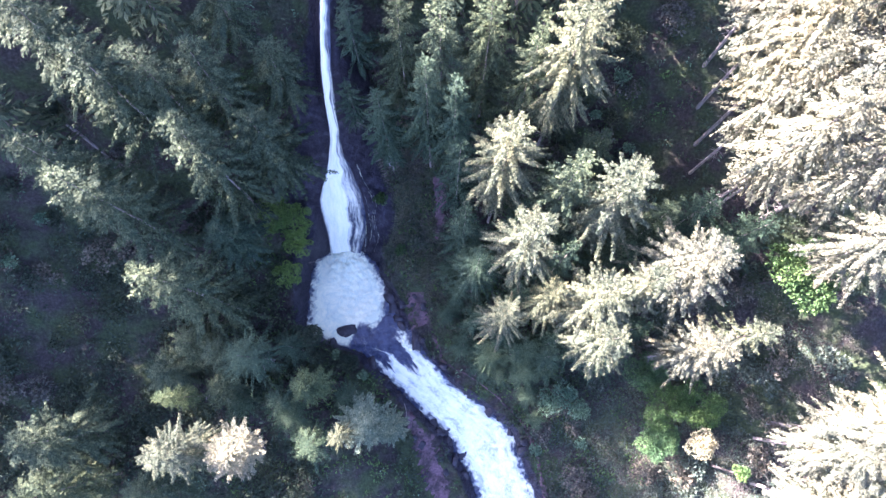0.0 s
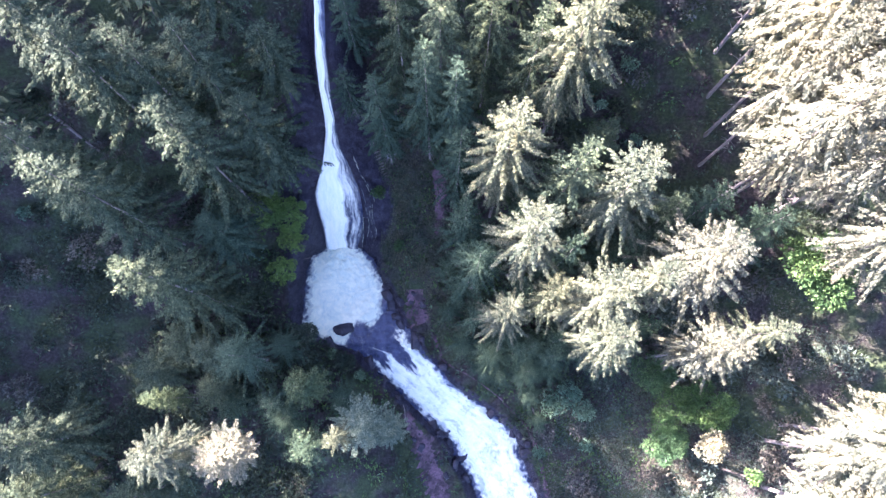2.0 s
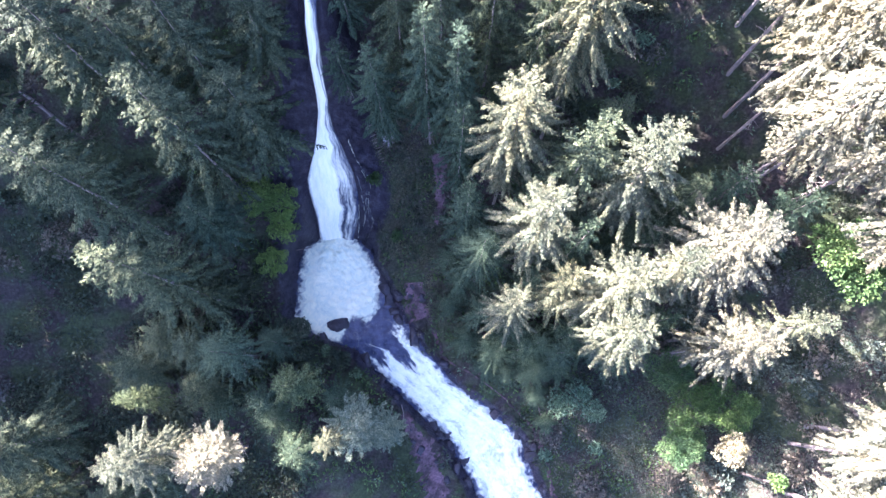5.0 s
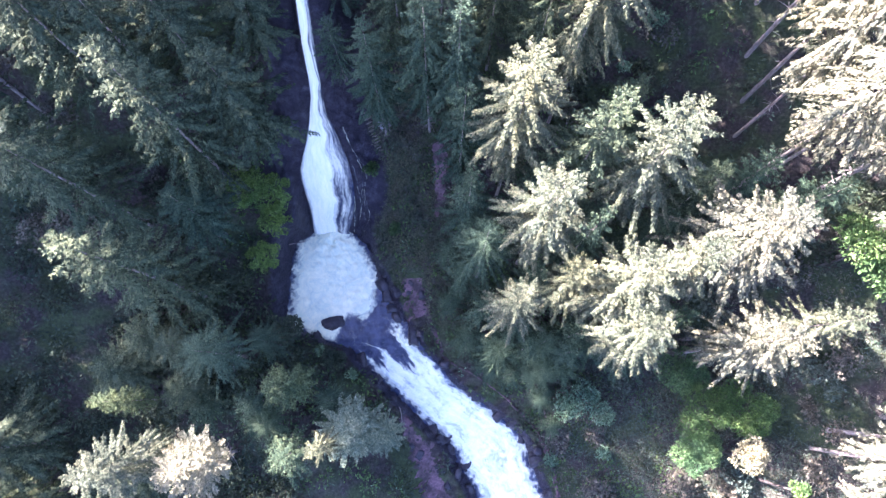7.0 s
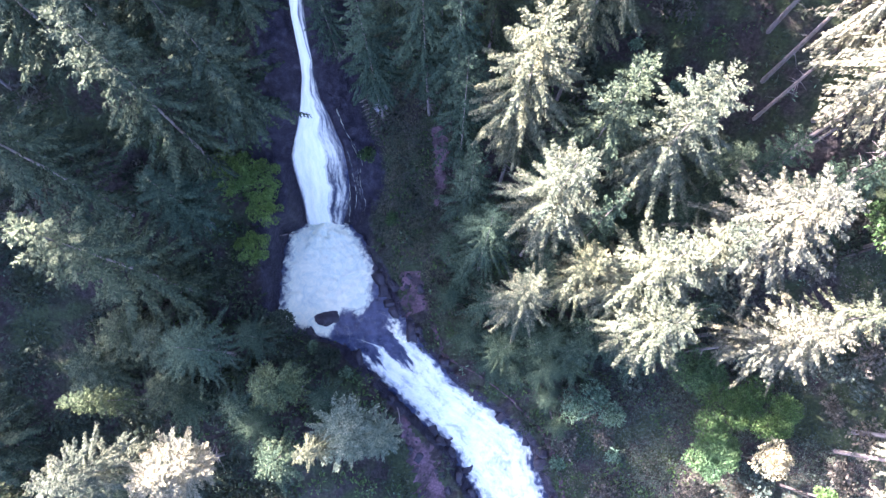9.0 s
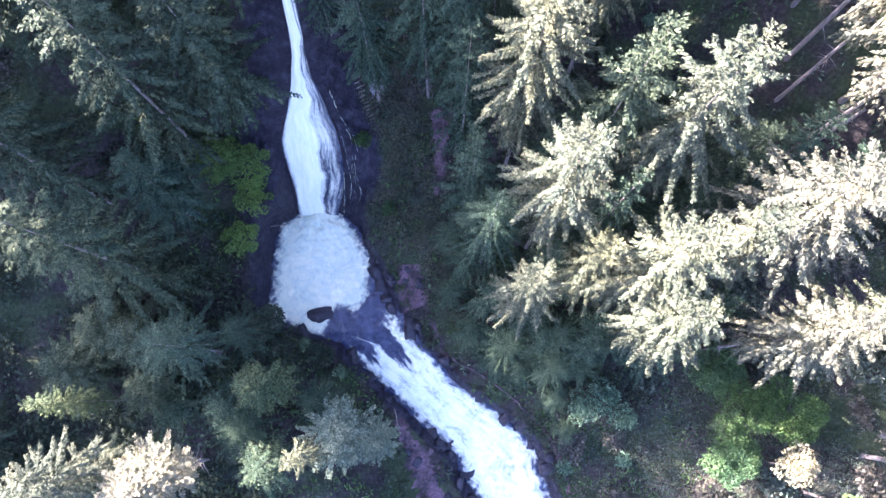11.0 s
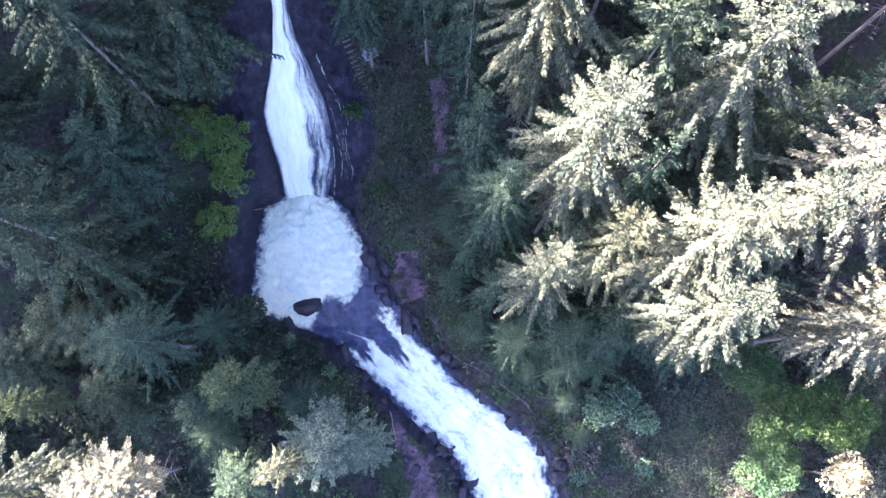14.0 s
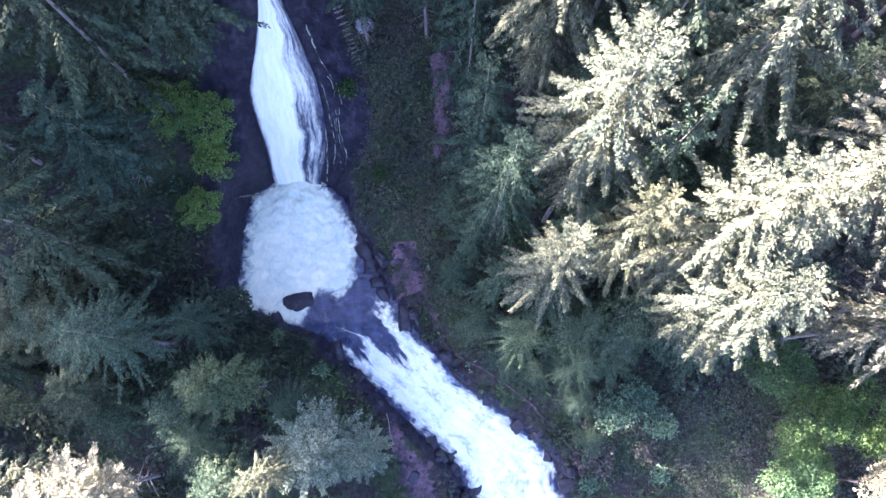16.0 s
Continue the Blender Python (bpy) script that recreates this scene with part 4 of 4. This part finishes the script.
for mx, my, mtop, mr, mseed in ((-20.4, 19.7, 12.8, 2.5, 341), (-17.6, 19.2, 11.8, 2.2, 343), (-17.7, 16.8, 9.6, 1.8, 344)):
    shrub("shrub", "moss-green bush overhanging the cliff", mx, my, mtop, mr, LEAF_MOSS, int(1300 * mr ** 2), 0.14, mseed, lobes=44, lobe=(0.12, 0.26))
shrub("shrub", "moss-green bush on the pool's bank", -19.0, 13.2, 8.6, 1.9, LEAF_MOSS, 4200, 0.14, 342, lobes=30, lobe=(0.12, 0.24))
plant("pale", "whitish sunlit feathery tree", -21.2, -6.7, 24.2, 2.9, 40)
plant("grey", "grey-green feathery tree beside the rapids", -8.9, -4.4, 14.6, 3.4, 200)
plant("grey", "smaller grey-green feathery tree beside the rapids", -6.4, -5.2, 10.6, 2.3, 80)


PALE = "scattered pale bluish shrub in the dark brush"
for i, (x, y, s) in enumerate(((-51, 18.5, 1.0), (-47, 13.0, 1.1), (-51.5, 8.6, 0.9), (-44.0, 17.6, 0.8), (19.6, 33.0, 1.0), (17.4, 30.2, 0.8), (21.4, 27.0, 0.9), (16.8, 36.0, 0.9),
                               (18.4, 3.6, 0.8), (12.0, -8.4, 0.8), (17.6, -7.6, 0.9), (-10.2, 1.0, 0.7), (-13.6, 3.6, 0.7))):
    shrub("shrub", PALE, x, y, height(x, y) + 1.2 + s, 1.1 * s, LEAF_TEAL, int(420 * s), 0.22, 500 + i, lobes=7)

rng = random.Random(21)
BRUSH = [(-60, -27, -10, 28, 60), (12, 38, -14, 8, 28), (12, 25, 18, 40, 24), (-12, 0, 30, 40, 6), (-24, -14, -14, 1, 10), (28, 56, -6, 18, 26)]
for x0, x1, y0, y1, many in BRUSH:
    for k in range(many):
        x, y = rng.uniform(x0, x1), rng.uniform(y0, y1)
        w = rng.uniform(1.2, 2.4)
        if land(x, y)[1] > 0.1 or -6 < x - float(RIGHT(y)) < 3.5:
            continue
        shrub("shrub", "low dark shrub in the shaded brush", x, y, height(x, y) + w * rng.uniform(0.9, 1.5), w, rng.choice((LEAF_DARK, LEAF_DARK, LEAF_BROWN)) if x < 5 or y > 12 else rng.choice((LEAF_HAZE, LEAF_BROWN)), int(230 * w), 0.32, 700 + k + int(x0 * 7), lobes=7, group="brush")


# ---- steps, logs and threads of water ----
def timber_steps(x0, y0, x1, y1, count, wide):
    """Narrow log steps climbing the slope."""
    root = new("log_steps")
    root.location = (x0, y0, height(x0, y0))
    way = math.degrees(math.atan2(y1 - y0, x1 - x0))
    s = np.linspace(-wide / 2, wide / 2, 5)
    v, f = tube(np.stack([0 * s, s, 0.01 * np.sin(s * 5)], 1), np.array([0.05, 0.075, 0.08, 0.075, 0.05]), 8)
    first = mesh_object("tread", v, f, TIMBER, root, smooth=True)
    for i in range(count):
        x, y = x0 + (x1 - x0) * i / (count - 1), y0 + (y1 - y0) * i / (count - 1)
        ob = first
        if i:
            ob = new("tread", first.data)
            ob.parent = root
        ob.matrix_local = pose(x - x0, y - y0, height(x, y) + 0.07 - root.location.z, 0, 0, way + 4 * math.sin(i * 2.1))
    return tagged(root, "narrow flight of weathered log steps on the slope", "steps")


timber_steps(-6.7, 24.3, -8.1, 27.2, 13, 0.7)


def log(label, x0, y0, x1, y1, r, lift=0.0, mat=None, name="fallen_log"):
    n = 9
    s = np.linspace(0, 1, n)
    x, y = x0 + (x1 - x0) * s, y0 + (y1 - y0) * s
    z0, z1 = height(x0, y0), height(x1, y1)
    z = z0 + (z1 - z0) * s
    z = z + max(float(np.max(land(x, y)[0] - z)) - r * 0.4, 0) + r * 0.6 + lift
    pieces = [tube(np.stack([x + 0.05 * np.sin(s * 7), y + 0.05 * np.cos(s * 5), z], 1), r * (1 - 0.45 * s) * np.where((s == 0) | (s == 1), 0.7, 1.0), 10)]
    side = unit(np.array([y0 - y1, x1 - x0, 0.0]))
    for k in range(5):
        t = 0.15 + 0.16 * k
        p = np.array([x0 + (x1 - x0) * t, y0 + (y1 - y0) * t, float(np.interp(t, s, z))])
        q = np.linspace(0, 1, 4)[:, None]
        pieces.append(tube(p + q * (side * (0.5 if k % 2 else -0.5) + np.array([0, 0, 0.35])), r * 0.25 * (1.05 - q[:, 0]), 6))
    v, f = joined(pieces)
    return tagged(mesh_object(name, v, f, mat or BARK, smooth=True), label, "log")


log("grey fallen log among the eastern firs", 24.5, 4.4, 31.5, 5.6, 0.22)
log("pale leaning trunk on the dark forest floor", 29.8, 19.2, 34.5, 22.0, 0.25)
log("thin pale fallen log on the dark forest floor", -38.6, 26.0, -34.8, 23.2, 0.18)
log("pale dead branch over the cliff's edge", -17.6, 15.4, -15.4, 16.6, 0.06, 0.15, TIMBER, "dead_branch")
log("brown log lying along the footpath", 11.2, -3.0, 13.6, -8.4, 0.14, 0.0, TIMBER)
log("thin dead stem by the grey-green tree", -5.0, -2.6, -4.4, -5.0, 0.05, 0.1, TIMBER, "dead_branch")


def rivulet(stops, width, seed):
    """A thread of water running down the bare rock beside the falls."""
    p = np.array(stops, float)
    t = np.linspace(0, len(p) - 1, 12 * len(p))
    k = np.arange(len(p))
    x, y = np.interp(t, k, p[:, 0]) + 0.12 * waves(t * 2, t * 0, seed, 2.0), np.interp(t, k, p[:, 1])
    tx, ty = np.gradient(x), np.gradient(y)
    ln = np.hypot(tx, ty) + 1e-6
    w = width * (0.7 + 0.5 * waves(t, t * 0, seed + 1, 1.4))
    us = np.array([-0.5, 0.0, 0.5])
    X = x[:, None] - (ty / ln)[:, None] * us * w[:, None]
    Y = y[:, None] + (tx / ln)[:, None] * us * w[:, None]
    Z = land(X, Y)[0] + 0.06 + 0.04 * (us == 0)
    ob = mesh_object("rivulet", np.stack([X, Y, Z], -1).reshape(-1, 3), grid_faces(len(t), 3)[:, ::-1], WATER, smooth=True)
    point_value(ob, "foam", 0.05 + 0.4 * waves(t, t * 0, seed + 2, 1.2)[:, None] + 0 * us)
    point_value(ob, "swirl", np.ones(X.shape))
    return tagged(ob, "thin white thread of water on dark rock", "water", kind="structure")


rivulet([(-10.2, 25.4), (-9.7, 24.2), (-9.0, 23.2), (-8.5, 22.7), (-8.2, 21.6)], 0.11, 71)
rivulet([(-8.4, 21.4), (-8.6, 19.8), (-8.3, 18.6), (-8.8, 17.4), (-9.2, 16.6)], 0.07, 74)
rivulet([(-9.6, 22.6), (-9.3, 21.0), (-9.2, 19.4), (-9.6, 18.0)], 0.08, 77)
rivulet([(-10.4, 23.2), (-9.9, 21.6), (-9.8, 20.0), (-10.1, 18.4), (-10.3, 17.2)], 0.1, 81)
rivulet([(-9.0, 23.0), (-8.6, 21.8), (-8.9, 20.4), (-8.7, 19.0)], 0.06, 83)
rivulet([(-8.9, 20.6), (-9.0, 19.0), (-8.9, 18.2)], 0.05, 79)
shrub("shrub", "bright green fern clump beside the falls", -7.7, 22.3, 8.6, 0.9, LEAF_GREEN, 700, 0.2, 901)
shrub("shrub", "bright green fern clump on the shaded slope", -5.4, 16.6, 6.0, 0.8, LEAF_GREEN, 500, 0.2, 902)
boulder(-6.2, 26.5, height(-6.2, 26.5) + 0.2, 0.7, 0.6, 0.6, 30, 9.0, "pale grey boulder on the slope beside the steps").data.materials[0] = PALE_ROCK


# ---- undergrowth ----
def undergrowth(name, label, seed, clumps, per, leaves, area, size, reach, patch, stature=0.7):
    """Ferns, brambles and saplings covering the floor in patches, off the water, the paths and the bare rock."""
    rng = np.random.RandomState(seed)
    x0, x1, y0, y1 = area
    x, y = rng.uniform(x0, x1, clumps), rng.uniform(y0, y1, clumps)
    z, rock = land(x, y)
    keep = (rock < 0.35) & (waves(x, y, seed, patch) > -0.15)
    for _, _, stops, width in PATHS:
        p = np.array(stops, float)
        t = np.linspace(0, len(p) - 1, 80)
        qx, qy, qw = (np.interp(t, np.arange(len(p)), c) for c in (p[:, 0], p[:, 1], np.array(width)))
        near = np.hypot(x[:, None] - qx, y[:, None] - qy) - qw / 2
        keep &= near.min(1) > (0.05 if max(width) > 1.3 else -0.15)
    x, y, z = x[keep], y[keep], z[keep]
    n = len(x)
    c = np.repeat(np.stack([x, y, z], 1), per, 0)
    r = np.repeat(reach * rng.uniform(0.5, 1.3, n), per)
    hgt = np.repeat(stature * rng.uniform(0.3, 1.5, n) ** 1.4, per)
    a = rng.uniform(0, 6.28, n * per)
    q = np.sqrt(rng.uniform(0, 1, n * per))
    p = c + np.stack([np.cos(a) * q * r, np.sin(a) * q * r, hgt * (1 - 0.7 * q ** 2) * rng.uniform(0.4, 1.0, n * per) + 0.05], 1)
    way = unit(np.stack([np.cos(a), np.sin(a), rng.uniform(-0.5, 0.7, n * per)], 1) + rng.normal(size=(n * per, 3)) * 0.35)
    side = unit(np.cross(way, np.array([0, 0, 1.0]) + rng.normal(size=(n * per, 3)) * 0.5))
    ln = size * rng.uniform(0.6, 1.5, n * per)
    v, f = blades(p, way, side, ln, ln * rng.uniform(0.3, 0.55, n * per), 0.2)
    ob = mesh_object(name, v, f, leaves)
    tagged(ob, label, "undergrowth", kind="stuff")


VIEW = (-60, 60, -22, 50)
undergrowth("undergrowth", "dark green ferns and brambles on the forest floor", 61, 5200, 15, LEAF_DARK, VIEW, 0.42, 0.9, 14.0, 0.8)
undergrowth("dry_brush", "brownish dry twigs and brambles", 62, 1700, 28, LEAF_BROWN, (8, 45, -20, 14), 0.18, 0.9, 11.0, 0.6)
undergrowth("fern_patch", "fresher green ferns on the slopes", 63, 1700, 13, LEAF_FERN, (-26, 26, -18, 34), 0.36, 0.7, 8.0, 0.6)
undergrowth("bramble_thicket", "dense dark brambles on the open slope", 66, 2600, 36, LEAF_HAZE, (8, 44, -20, 6), 0.17, 1.05, 60.0, 1.2)
undergrowth("shaded_brambles", "dense dark brambles under the western firs", 67, 2400, 14, LEAF_DARK, (-58, -15, -18, 16), 0.42, 1.0, 40.0, 1.2)
undergrowth("slope_plants", "grey-green ground plants on the slope beside the falls", 65, 3200, 24, LEAF_GRASS, (-10, 4, 6, 32), 0.16, 0.75, 60.0, 0.5)
undergrowth("dry_grass", "brownish dry grass on the slope beside the falls", 68, 900, 22, LEAF_BROWN, (-9, 3, 10, 30), 0.2, 0.8, 6.0, 0.4)
undergrowth("pale_leaves", "scattered pale bluish leaves in undergrowth", 64, 420, 9, LEAF_TEAL, VIEW, 0.26, 0.6, 7.0, 1.0)
